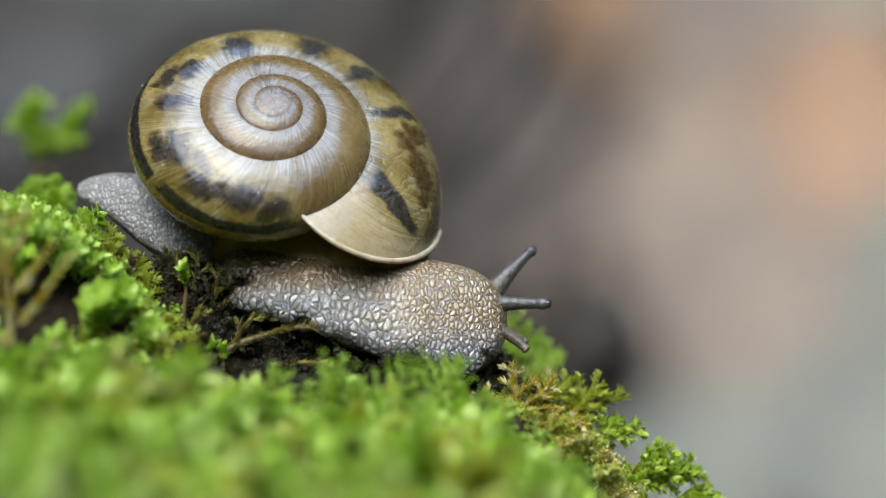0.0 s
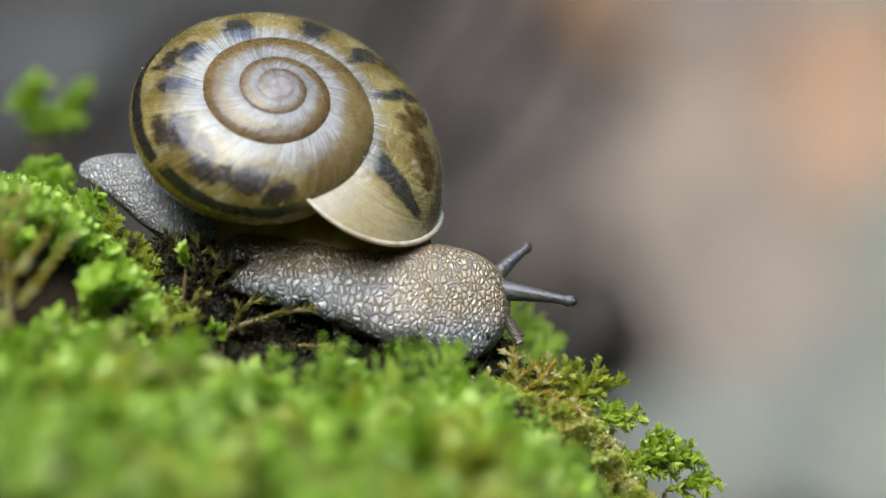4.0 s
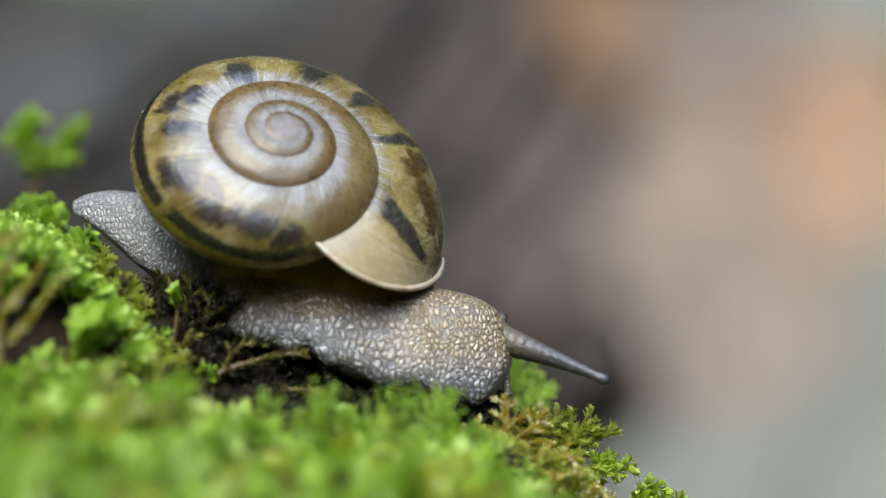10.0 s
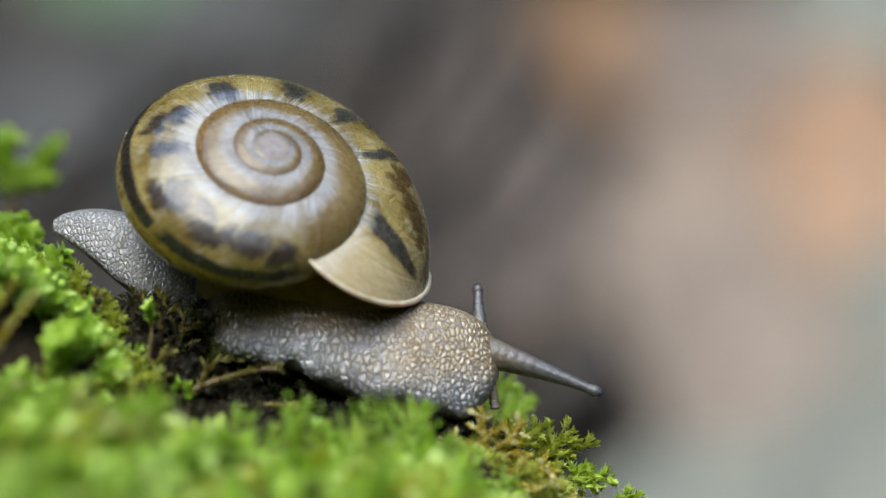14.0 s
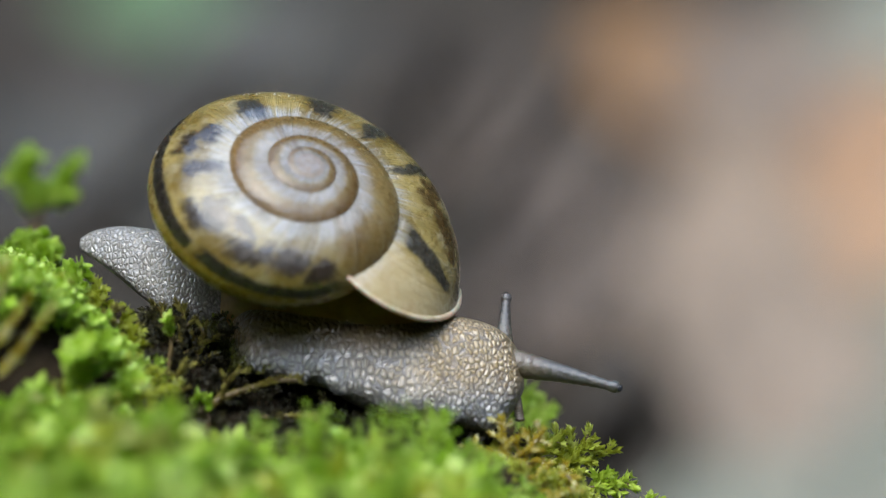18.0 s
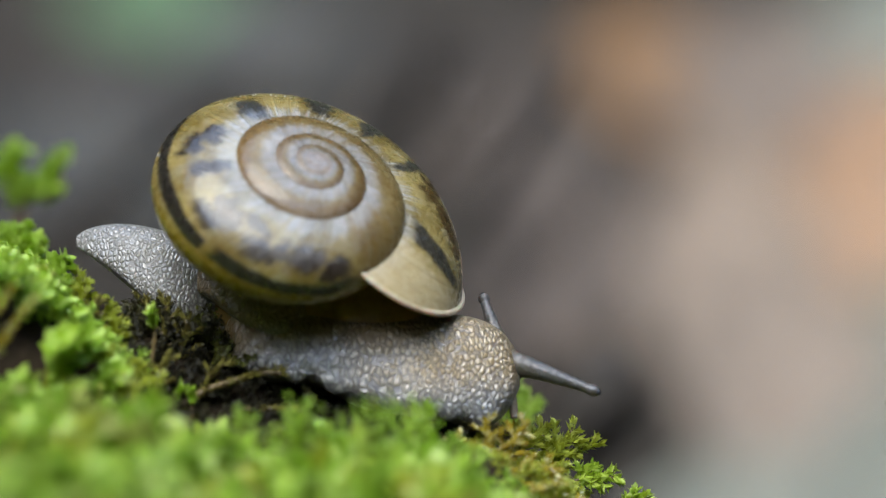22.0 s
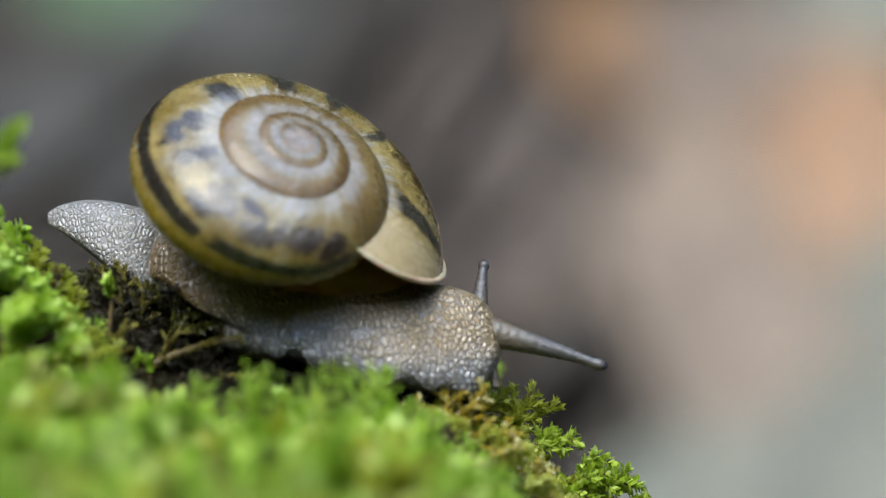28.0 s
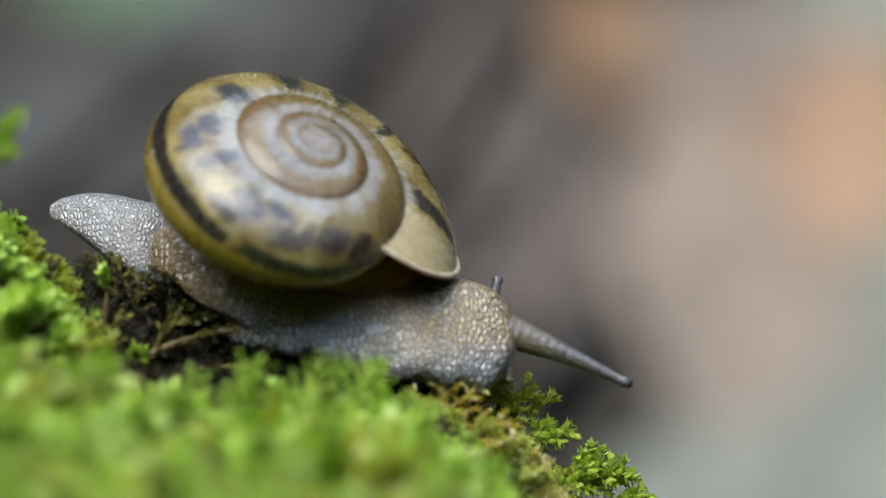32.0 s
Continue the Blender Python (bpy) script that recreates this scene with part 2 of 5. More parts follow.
def mat_skin(name, net=2800.0, warm=0.58, thin=0.20, deep=(0.040, 0.039, 0.038), light=1.0, relief=0.00010):
    m, nt, b = material(name)
    ob = coords(nt)
    warp = nt.nodes.new("ShaderNodeVectorMath")
    warp.operation = "MULTIPLY_ADD"
    nt.links.new(noisen(nt, ob, 1300, 2, out=1), warp.inputs[0])
    warp.inputs[1].default_value = (0.00040,) * 3
    drawn = nt.nodes.new("ShaderNodeVectorMath")
    drawn.operation = "MULTIPLY"
    nt.links.new(ob, drawn.inputs[0])
    drawn.inputs[1].default_value = (1.12, 0.85, 0.80)
    nt.links.new(drawn.outputs[0], warp.inputs[2])
    sep = nt.nodes.new("ShaderNodeSeparateXYZ")
    nt.links.new(ob, sep.inputs[0])
    blend = nt.nodes.new("ShaderNodeMix")
    nt.links.new(span(nt, sep.outputs[0], -0.0050, 0.0), blend.inputs[0])
    nt.links.new(voronoi(nt, warp.outputs[0], net * 0.72, rand=0.8).outputs["Distance"], blend.inputs[2])
    nt.links.new(voronoi(nt, warp.outputs[0], net, rand=0.8).outputs["Distance"], blend.inputs[3])
    edge = blend.outputs[0]
    cells = voronoi(nt, warp.outputs[0], net, "F1", 0.8)
    cell = cells.outputs["Color"]
    disc = nt.nodes.new("ShaderNodeMix")
    nt.links.new(blend.inputs[0].links[0].from_socket, disc.inputs[0])
    nt.links.new(voronoi(nt, warp.outputs[0], net * 0.72, "F1", 0.8).outputs["Distance"], disc.inputs[2])
    nt.links.new(cells.outputs["Distance"], disc.inputs[3])
    fine = noisen(nt, ob, 5000, 3)
    big = noisen(nt, ob, 220, 3)
    # tan on the head and back, grey on the flank and foot
    tan = mathn(nt, "MULTIPLY", span(nt, sep.outputs[0], -0.009, 0.0005), span(nt, sep.outputs[2], -0.0070, -0.0042))
    tan = mathn(nt, "MULTIPLY", tan, 2 * warm, True)
    grey = mixc(nt, big, (0.150 * light, 0.143 * light, 0.130 * light), (0.235 * light, 0.226 * light, 0.208 * light))
    tan = mathn(nt, "MAXIMUM", tan, mathn(nt, "MULTIPLY", span(nt, sep.outputs[2], -0.0036, -0.0018), warm * 0.45, True))
    knob = mixc(nt, tan, grey, mixc(nt, big, (0.25, 0.180, 0.090), (0.37, 0.282, 0.160)))
    sepc = nt.nodes.new("ShaderNodeSeparateXYZ")
    nt.links.new(cell, sepc.inputs[0])
    knob = mixc(nt, mathn(nt, "MULTIPLY", sepc.outputs[0], 0.08), knob, (0.30, 0.285, 0.26))
    groove = mixc(nt, tan, deep, (0.070, 0.046, 0.022))
    wear = mathn(nt, "ADD", thin * 0.75, mathn(nt, "MULTIPLY", big, thin * 0.5))
    top = mathn(nt, "MULTIPLY", span(nt, mathn(nt, "DIVIDE", edge, wear, True), 0.0, 1.0), span(nt, disc.outputs[0], 1.05, 0.70, 0.35, 1.0))
    col = mixc(nt, top, groove, knob)
    # smooth brown along the mantle: the shell's amber shade painted on the upper flank
    collar = mathn(nt, "MULTIPLY", span(nt, sep.outputs[2], -0.0036, -0.0014), span(nt, sep.outputs[0], 0.0005, -0.0035))
    col = mixc(nt, mathn(nt, "MULTIPLY", collar, warm * 1.6), col, mixc(nt, big, (0.12, 0.072, 0.022), (0.20, 0.125, 0.045)))
    h = mathn(nt, "ADD", mathn(nt, "POWER", span(nt, edge, 0.0, 0.42), 0.8), mathn(nt, "MULTIPLY", fine, 0.15))
    wet = bump(nt, h, relief, 0.9)
    setp(nt, b, Base_Color=col, Roughness=span(nt, fine, 0.3, 0.7, 0.28, 0.46), Normal=wet, Coat_Normal=wet,
         Subsurface_Weight=0.15, Subsurface_Scale=0.0004, Coat_Weight=0.65, Coat_Roughness=0.28)
    b.inputs["Subsurface Radius"].default_value = (1.0, 0.7, 0.45)
    return m


def mat_tentacle():
    m, nt, b = material("tentacle_skin")
    ob = coords(nt)
    sep = nt.nodes.new("ShaderNodeSeparateXYZ")
    nt.links.new(ob, sep.inputs[0])
    n = noisen(nt, ob, 2600, 4, 0.7)
    col = mixc(nt, span(nt, sep.outputs[0], 0.0015, 0.005), (0.100, 0.074, 0.043), (0.036, 0.034, 0.033))
    col = mixc(nt, mathn(nt, "MULTIPLY", n, 0.4), col, (0.13, 0.115, 0.095))
    setp(nt, b, Base_Color=col, Roughness=0.34, Normal=bump(nt, n, 0.00016), Subsurface_Weight=0.15, Subsurface_Scale=0.0004, Specular_IOR_Level=0.5, Coat_Weight=0.3, Coat_Roughness=0.15)
    return m


def mat_plain(name, c1, c2, scale, rough=0.6, relief=0.0001, sss=0.0, shine=0.5):
    m, nt, b = material(name)
    ob = coords(nt)
    n = noisen(nt, ob, scale, 4, 0.6)
    setp(nt, b, Base_Color=ramp(nt, n, [(0.3, c1), (0.7, c2)]), Roughness=rough, Normal=bump(nt, n, relief), Subsurface_Weight=sss, Specular_IOR_Level=shine)
    return m


def mat_moss(name, stops, wet=0.35, glow=0.5, dry=0.0):
    m, nt, b = material(name)
    geo = nt.nodes.new("ShaderNodeNewGeometry")
    ob = coords(nt)
    patch = noisen(nt, ob, 130, 3)
    mixv = mathn(nt, "ADD", mathn(nt, "MULTIPLY", geo.outputs["Random Per Island"], 0.45), mathn(nt, "MULTIPLY", patch, 0.75))
    col = ramp(nt, mathn(nt, "SUBTRACT", mixv, 0.1), stops)
    if dry:
        stain = mathn(nt, "MULTIPLY", span(nt, noisen(nt, ob, 210, 3, 0.6), 0.52, 0.66), dry)
        col = mixc(nt, stain, col, mixc(nt, geo.outputs["Random Per Island"], (0.20, 0.15, 0.02), (0.55, 0.50, 0.20)))
    setp(nt, b, Base_Color=col, Roughness=wet)
    tr = nt.nodes.new("ShaderNodeBsdfTranslucent")
    nt.links.new(col, tr.inputs[0])
    ms = nt.nodes.new("ShaderNodeMixShader")
    ms.inputs[0].default_value = glow
    nt.links.new(b.outputs[0], ms.inputs[1])
    nt.links.new(tr.outputs[0], ms.inputs[2])
    nt.links.new(ms.outputs[0], nt.nodes["Material Output"].inputs[0])
    return m


def mat_leaf(name, c1, c2, c3):
    m, nt, b = material(name)
    ob = coords(nt)
    n = noisen(nt, ob, 45, 4, 0.6)
    s = noisen(nt, ob, 260, 3, 0.6)
    col = ramp(nt, n, [(0.3, c1), (0.55, c2), (0.75, c3)])
    col = mixc(nt, span(nt, s, 0.55, 0.72, 0, 0.5), col, (0.06, 0.045, 0.035))
    setp(nt, b, Base_Color=col, Roughness=0.7, Normal=bump(nt, s, 0.0006), Specular_IOR_Level=0.2)
    return m


def mat_floor():
    m, nt, b = material("forest_floor_humus")
    ob = coords(nt)
    n = noisen(nt, ob, 9, 5, 0.6)
    s = noisen(nt, ob, 80, 4, 0.6)
    col = ramp(nt, n, [(0.3, (0.012, 0.0102, 0.0077)), (0.5, (0.030, 0.0258, 0.0195)), (0.7, (0.054, 0.046, 0.036))])
    col = mixc(nt, span(nt, s, 0.4, 0.7, 0, 0.6), col, (0.066, 0.054, 0.046))
    setp(nt, b, Base_Color=col, Roughness=0.9, Normal=bump(nt, s, 0.01), Specular_IOR_Level=0.08)
    return m


SHELL = mat_shell()
LIP = mat_lip()
SKIN = mat_skin("snail_skin")
TAILSKIN = mat_skin("snail_tail_skin", 4300.0, 0.0, 0.24, (0.125, 0.115, 0.102), 1.25, 0.00008)
FOOTSKIN = mat_skin("snail_foot_skin", 3300.0, 0.55, 0.20, (0.045, 0.040, 0.034), 0.80, 0.00012)
TENT = mat_tentacle()
MANTLE = mat_plain("mantle_skin", (0.17, 0.088, 0.018), (0.30, 0.17, 0.045), 900, 0.4, 0.0001, 0.3)
EYE = mat_plain("snail_eye", (0.012, 0.012, 0.014), (0.03, 0.03, 0.034), 3000, 0.08)
GRIT = mat_plain("pale_grit", (0.22, 0.21, 0.18), (0.45, 0.43, 0.39), 3000, 0.35)
SOIL = mat_plain("wet_soil", (0.007, 0.005, 0.003), (0.026, 0.018, 0.010), 500, 0.9, 0.0006, 0.0, 0.06)
GREENS = [(0.15, (0.085, 0.145, 0.007)), (0.38, (0.255, 0.42, 0.026)), (0.58, (0.46, 0.62, 0.095)), (0.85, (0.64, 0.75, 0.27))]
LIMES = [(0.15, (0.14, 0.25, 0.010)), (0.42, (0.34, 0.50, 0.035)), (0.8, (0.60, 0.74, 0.19))]
GOLDS = [(0.15, (0.30, 0.20, 0.012)), (0.38, (0.50, 0.38, 0.03)), (0.58, (0.60, 0.52, 0.10)), (0.76, (0.80, 0.77, 0.58))]
# hollow moss: nearly black, deep shade put into the colour
HOLLOW_SHADES = [(0.2, (0.010, 0.008, 0.003)), (0.6, (0.028, 0.023, 0.007)), (0.9, (0.10, 0.095, 0.022))]
MOSS = mat_moss("moss_leaves", GREENS, dry=0.6)
LIME = mat_moss("lime_moss_leaves", LIMES)
GOLD = mat_moss("golden_moss_leaves", GOLDS)
DARK = mat_moss("shade_dark_old_moss", HOLLOW_SHADES, 0.55, 0.15)
OLDMOSS = mat_moss("old_twig_leaves", [(0.2, (0.05, 0.036, 0.008)), (0.5, (0.17, 0.145, 0.03)), (0.9, (0.36, 0.33, 0.09))], 0.3, 0.15)
OLDDARK = mat_moss("wet_old_moss", [(0.2, (0.028, 0.024, 0.005)), (0.5, (0.080, 0.082, 0.013)), (0.9, (0.19, 0.22, 0.036))], 0.3, 0.2)
WATER, _nt, _b = material("water")
setp(_nt, _b, Base_Color=(1.0, 1.0, 1.0), Roughness=0.02, Transmission_Weight=1.0, IOR=1.33)
SILVER = mat_plain("dry_moss_stem", (0.11, 0.08, 0.022), (0.32, 0.27, 0.14), 2200, 0.4)
OLIVES = mat_moss("olive_moss_leaves", [(0.15, (0.20, 0.20, 0.012)), (0.4, (0.36, 0.40, 0.03)), (0.62, (0.52, 0.56, 0.09)), (0.85, (0.72, 0.72, 0.36))])
FRESH = mat_moss("fresh_moss_tips", [(0.15, (0.17, 0.22, 0.012)), (0.40, (0.33, 0.46, 0.032)), (0.62, (0.50, 0.62, 0.085)), (0.85, (0.70, 0.76, 0.30))])
STEM = mat_plain("moss_stem", (0.05, 0.03, 0.01), (0.13, 0.085, 0.025), 1500, 0.5)


# ---- mesh helpers ----
def mesh_arrays(name, verts, quads, mat, smooth=True, uvs=None):
    """A mesh from numpy vertices and four-cornered faces."""
    verts = np.asarray(verts, dtype=np.float32)
    quads = np.asarray(quads, dtype=np.int32)
    me = bpy.data.meshes.new(name)
    me.vertices.add(len(verts))
    me.vertices.foreach_set("co", verts.ravel())
    me.loops.add(quads.size)
    me.loops.foreach_set("vertex_index", quads.ravel())
    me.polygons.add(len(quads))
    me.polygons.foreach_set("loop_start", np.arange(0, quads.size, 4, dtype=np.int32))
    me.polygons.foreach_set("use_smooth", np.full(len(quads), smooth))
    if uvs is not None:
        layer = me.uv_layers.new(name="UVMap")
        layer.data.foreach_set("uv", np.asarray(uvs, dtype=np.float32).ravel())
    me.materials.append(mat)
    me.update(calc_edges=True)
    me.validate()
    return me


def grid_quads(n, m, wrap=False):
    k = m if wrap else m - 1
    i, j = np.meshgrid(np.arange(n - 1), np.arange(k), indexing="ij")
    a = i * m + j
    b = i * m + (j + 1) % m
    return np.stack([a, b, b + m, a + m], -1).reshape(-1, 4)


def child(name, me, parent, label=""):
    ob = new(name, me)
    ob.parent = parent
    if label:
        ob["label"] = label
    return ob


def thing(name, m, label, category, group="", kind=""):
    ob = new(name)
    ob.empty_display_size = 0.002
    ob.matrix_world = m
    return tagged(ob, label, category, group, kind)


def smooth_curve(xs, ys, x):
    """Monotone-looking smooth interpolation through a few stations."""
    xs, ys, x = np.asarray(xs, float), np.asarray(ys, float), np.asarray(x, float)
    d = np.gradient(ys, xs)
    i = np.clip(np.searchsorted(xs, x) - 1, 0, len(xs) - 2)
    h = xs[i + 1] - xs[i]
    t = np.clip((x - xs[i]) / h, 0, 1)
    return ((2 * t**3 - 3 * t**2 + 1) * ys[i] + (t**3 - 2 * t**2 + t) * h * d[i]
            + (-2 * t**3 + 3 * t**2) * ys[i + 1] + (t**3 - t**2) * h * d[i + 1])


# ---- the mound under the moss ----
RIDGE_X = [-125, -105, -80, -55, -40, -29, -22, -15, -8, 0, 7, 12, 18, 25, 40, 60]
SHELF_X = [-125, -100, -62, -29, -20, -13, -6, 0, 6, 10, 16, 24, 40, 60]
SHELF_Z = [-120, -50, -5, -11.0, -13.4, -15.6, -16.8, -18.2, -21.2, -24.5, -30.0, -43, -82, -125]
RIDGE_Z = [-118, -55, -4, 4, 3, 2.0, 0.3, -3.1, -6.6, -8.9, -12.0, -18.6, -27.0, -38, -74, -122]


def mound_z(x, y):
    """Height of the soil, in millimetres of the stage."""
    z = smooth_curve(RIDGE_X, RIDGE_Z, x)
    back, front = np.maximum(y - 4, 0), np.maximum(-y, 0)
    k = np.clip((-y - 3) / 10, 0, 1)
    k = k * k * (3 - 2 * k)
    z = z * (1 - k) + smooth_curve(SHELF_X, SHELF_Z, x) * k
    z = z - (back / 24) ** 2 * 7 - 0.0030 * np.maximum(front - 18, 0) ** 2 - 0.00006 * np.maximum(front - 40, 0) ** 3
    z = z - 6.5 * np.exp(-((x + 14) / 8.5) ** 2 - ((y + 5) / 4.2) ** 2)
    z = z + 1.2 * np.sin(x * 0.31 + 1.0) * np.sin(y * 0.36) * k
    return z


def build_mound():
    xs = np.linspace(-125, 60, 150)
    ys = np.concatenate([np.linspace(-85, -40, 20)[:-1], np.linspace(-40, 20, 60), np.linspace(20, 90, 24)[1:]])
    gx, gy = np.meshgrid(xs, ys, indexing="ij")
    gz = mound_z(gx, gy)
    rough = np.array([noise.noise(Vector((a / 5, b / 5, 0))) + 0.5 * noise.noise(Vector((a / 1.6, b / 1.6, 3))) for a, b in zip(gx.ravel(), gy.ravel())])
    gz = np.maximum(gz + 0.7 * rough.reshape(gz.shape), -140)
    v = np.stack([gx, gy, gz], -1).reshape(-1, 3) * MM
    ob = new("moss_mound", mesh_arrays("moss_mound", v, grid_quads(len(xs), len(ys)), SOIL))
    ob.matrix_world = STAGE
    tagged(ob, "dark wet soil mound overgrown with green moss", "mound", kind="structure")


# ---- moss shoots ----
def leaflets(points, axes, sizes, rng, spread=55.0, per=3, fat=0.42):
    """Folded, pointed scale leaves set round the given points of a stem."""
    n = len(points) * per
    p = np.repeat(points, per, 0)
    a = np.repeat(axes, per, 0)
    s = np.repeat(sizes, per) * rng.uniform(0.75, 1.2, n)
    r = rng.normal(size=(n, 3))
    side = np.cross(a, r)
    side /= np.linalg.norm(side, axis=1, keepdims=True) + 1e-9
    ang = np.radians(spread + rng.uniform(-18, 18, n))[:, None]
    d = a * np.cos(ang) + side * np.sin(ang)
    w = np.cross(d, a)
    w /= np.linalg.norm(w, axis=1, keepdims=True) + 1e-9
    up = np.cross(w, d)
    base = p
    mid = p + d * s[:, None] * 0.45
    l = mid + w * (s * fat)[:, None] + up * (s * 0.10)[:, None]
    rr = mid - w * (s * fat)[:, None] + up * (s * 0.10)[:, None]
    tip = p + d * s[:, None] + a * (s * 0.12)[:, None]
    if fat > 0.35:
        wide, cup = w * (s * fat * 0.82)[:, None], up * (s * 0.10)[:, None]
        lo, hi = p + d * s[:, None] * 0.28 + cup, p + d * s[:, None] * 0.74 + cup
        v = np.stack([base, lo + wide, hi + wide * 0.85, tip, hi - wide * 0.85, lo - wide], 1).reshape(-1, 3)
        k = np.arange(n)[:, None] * 6
        return v, np.concatenate([k + [0, 1, 2, 3], k + [0, 3, 4, 5]])
    rib = p + d * s[:, None] * 0.5 - up * (s * 0.06)[:, None]
    v = np.stack([base, l, tip, rr, rib], 1).reshape(-1, 3)
    k = np.arange(n)[:, None] * 5
    return v, np.concatenate([k + [0, 1, 2, 4], k + [0, 4, 2, 3]])


def tube(path, radii, sides=5):
    path = np.asarray(path, float)
    n = len(path)
    tan = np.gradient(path, axis=0)
    tan /= np.linalg.norm(tan, axis=1, keepdims=True) + 1e-9
    ref = np.tile([0.13, 0.31, 0.94], (n, 1))
    u = np.cross(tan, ref)
    u /= np.linalg.norm(u, axis=1, keepdims=True) + 1e-9
    w = np.cross(tan, u)
    th = np.arange(sides) * 2 * np.pi / sides
    ring = np.cos(th)[None, :, None] * u[:, None] + np.sin(th)[None, :, None] * w[:, None]
    v = path[:, None] + ring * np.asarray(radii)[:, None, None]
    return v.reshape(-1, 3), grid_quads(n, sides, True)


def join(parts):
    vs, qs, k = [], [], 0
    for v, q in parts:
        vs.append(v)
        qs.append(q + k)
        k += len(v)
    return np.concatenate(vs), np.concatenate(qs)


def stem_path(length, bend, rng, n=9):
    t = np.linspace(0, 1, n)
    a = rng.uniform(0, 2 * np.pi)
    x = bend * length * t**2
    p = np.stack([x * np.cos(a), x * np.sin(a), length * t * (1 - 0.25 * abs(bend) * t)], 1)
    return p


def feather(length, rng, twigs=9, leaf=0.55, f=None, fat=0.42, bend=None, thick=0.13):
    """A feather-moss shoot: a stem with two rows of leafy side twigs. Returns stem, twig and tip meshes."""
    path = stem_path(length, rng.uniform(0.25, 0.7) if bend is None else bend, rng)
    stem = tube(path, np.linspace(thick, 0.05, len(path)), 4 if bend is None else 6)
    f = rng.uniform(0, np.pi) if f is None else f
    flat = np.array([np.cos(f), np.sin(f), 0.15])
    out = []
    tan = np.gradient(path, axis=0)
    tan /= np.linalg.norm(tan, axis=1, keepdims=True)
    for i in range(twigs):
        t = (0.22 + 0.75 * i / twigs) if bend is None else (0.08 + 0.88 * i / twigs)
        k = t * (len(path) - 1)
        j = min(int(k), len(path) - 2)
        p0 = path[j] + (path[j + 1] - path[j]) * (k - j)
        ax = tan[j]
        sgn = 1 if i % 2 else -1
        d = ax * 0.75 + flat * sgn * 0.9 + rng.normal(size=3) * 0.18
        d /= np.linalg.norm(d)
        ln = length * (0.42 * (1 - t) + 0.13) * rng.uniform(0.8, 1.2)
        m = max(3, int(ln / (0.36 * leaf + 0.06)) if fat > 0.4 else int(ln / (0.26 * leaf + 0.04)))
        tt = np.linspace(0.1, 1, m)
        pts = p0 + d * (ln * tt)[:, None] + ax * (0.2 * ln * tt**2)[:, None]
        axes = np.tile(d, (m, 1))
        out.append(leaflets(pts, axes, leaf * (1.05 - 0.45 * tt), rng, 55 if fat > 0.4 else 32, 3, fat))
    m = max(5, int(length / 0.45))
    tt = np.linspace(0.3 if bend is None else 0.02, 1.0, m)
    pts = np.stack([np.interp(tt * (len(path) - 1), np.arange(len(path)), path[:, c]) for c in range(3)], 1)
    out.append(leaflets(pts, tan[np.clip((tt * (len(path) - 1)).astype(int), 0, len(path) - 1)], leaf * (1.15 - 0.4 * tt), rng, 42 if fat > 0.4 else 28, 3, fat))
    return stem, out


def rosette(length, rng, leaf=1.0):
    """An upright cushion-moss shoot that ends in a star of broad leaves."""
    path = stem_path(length, rng.uniform(0.05, 0.3), rng)
    stem = tube(path, np.linspace(0.14, 0.08, len(path)), 4)
    m = 12
    tt = np.linspace(0.35, 1.0, m)
    pts = np.stack([np.interp(tt * (len(path) - 1), np.arange(len(path)), path[:, c]) for c in range(3)], 1)
    axes = np.tile(path[-1] - path[-2], (m, 1))
    axes /= np.linalg.norm(axes, axis=1, keepdims=True)
    out = [leaflets(pts, axes, leaf * (0.8 + 0.35 * tt), rng, 50, 5, 0.40)]
    return stem, out


def place_many(templates, spots, name, mat, label):
    """One joined carpet: spots are rows of template, x, y, z, lean axis, size."""
    vs, qs, k = [], [], 0
    for which, pos, rot3, size in spots:
        v, q = templates[which]
        vs.append((v * size) @ rot3.T + pos)
        qs.append(q + k)
        k += len(v)
    me = mesh_arrays(name, np.concatenate(vs) * MM, np.concatenate(qs), mat, False)
    ob = new(name, me)
    ob.matrix_world = STAGE
    return tagged(ob, label, "moss", kind="stuff")


def upright(direction, spin):
    z = np.asarray(direction, float)
    z = z / np.linalg.norm(z)
    x = np.cross([0.3, 1, 0.1], z)
    x /= np.linalg.norm(x)
    y = np.cross(z, x)
    c, s = np.cos(spin), np.sin(spin)
    return np.stack([x * c + y * s, y * c - x * s, z], 1)


FRONT_TOP = ((-60, -3.0), (-29, -3.2), (-22, -4.2), (-18.5, -5.4), (-15, -7.4), (-12, -8.4), (-8, -8.8), (-5, -7.3), (-2, -8.1), (0.4, -7.9), (1.4, -9.8), (2.4, -10.7), (3.8, -11.5), (4.8, -12.5), (7, -14.2), (9, -15.6), (12, -18.0), (20, -24), (30, -36))
BACK_TOP = ((-60, 6.0), (-29, 4.6), (-26, 3.4), (-23.5, 1.8), (-22, 0.2), (-20, -1.6), (-18.5, -2.8), (-17, -4.4), (-13, -7.0), (3, -10.5), (5, -9.6), (9, -10.0), (12, -12.5), (16, -15.5), (20, -19), (30, -34))


def moss_top(x, y):
    """The height that the moss reaches, in millimetres of the stage."""
    rows = FRONT_TOP if y < (-7 if x < -2 else -3.5) else BACK_TOP
    z = float(np.interp(x, [r[0] for r in rows], [r[1] for r in rows]))
    return z - 0.004 * max(0.0, -y - 14) ** 2 - (0.012 * max(0.0, y - 10) ** 2 if x < 0 else 0.0)


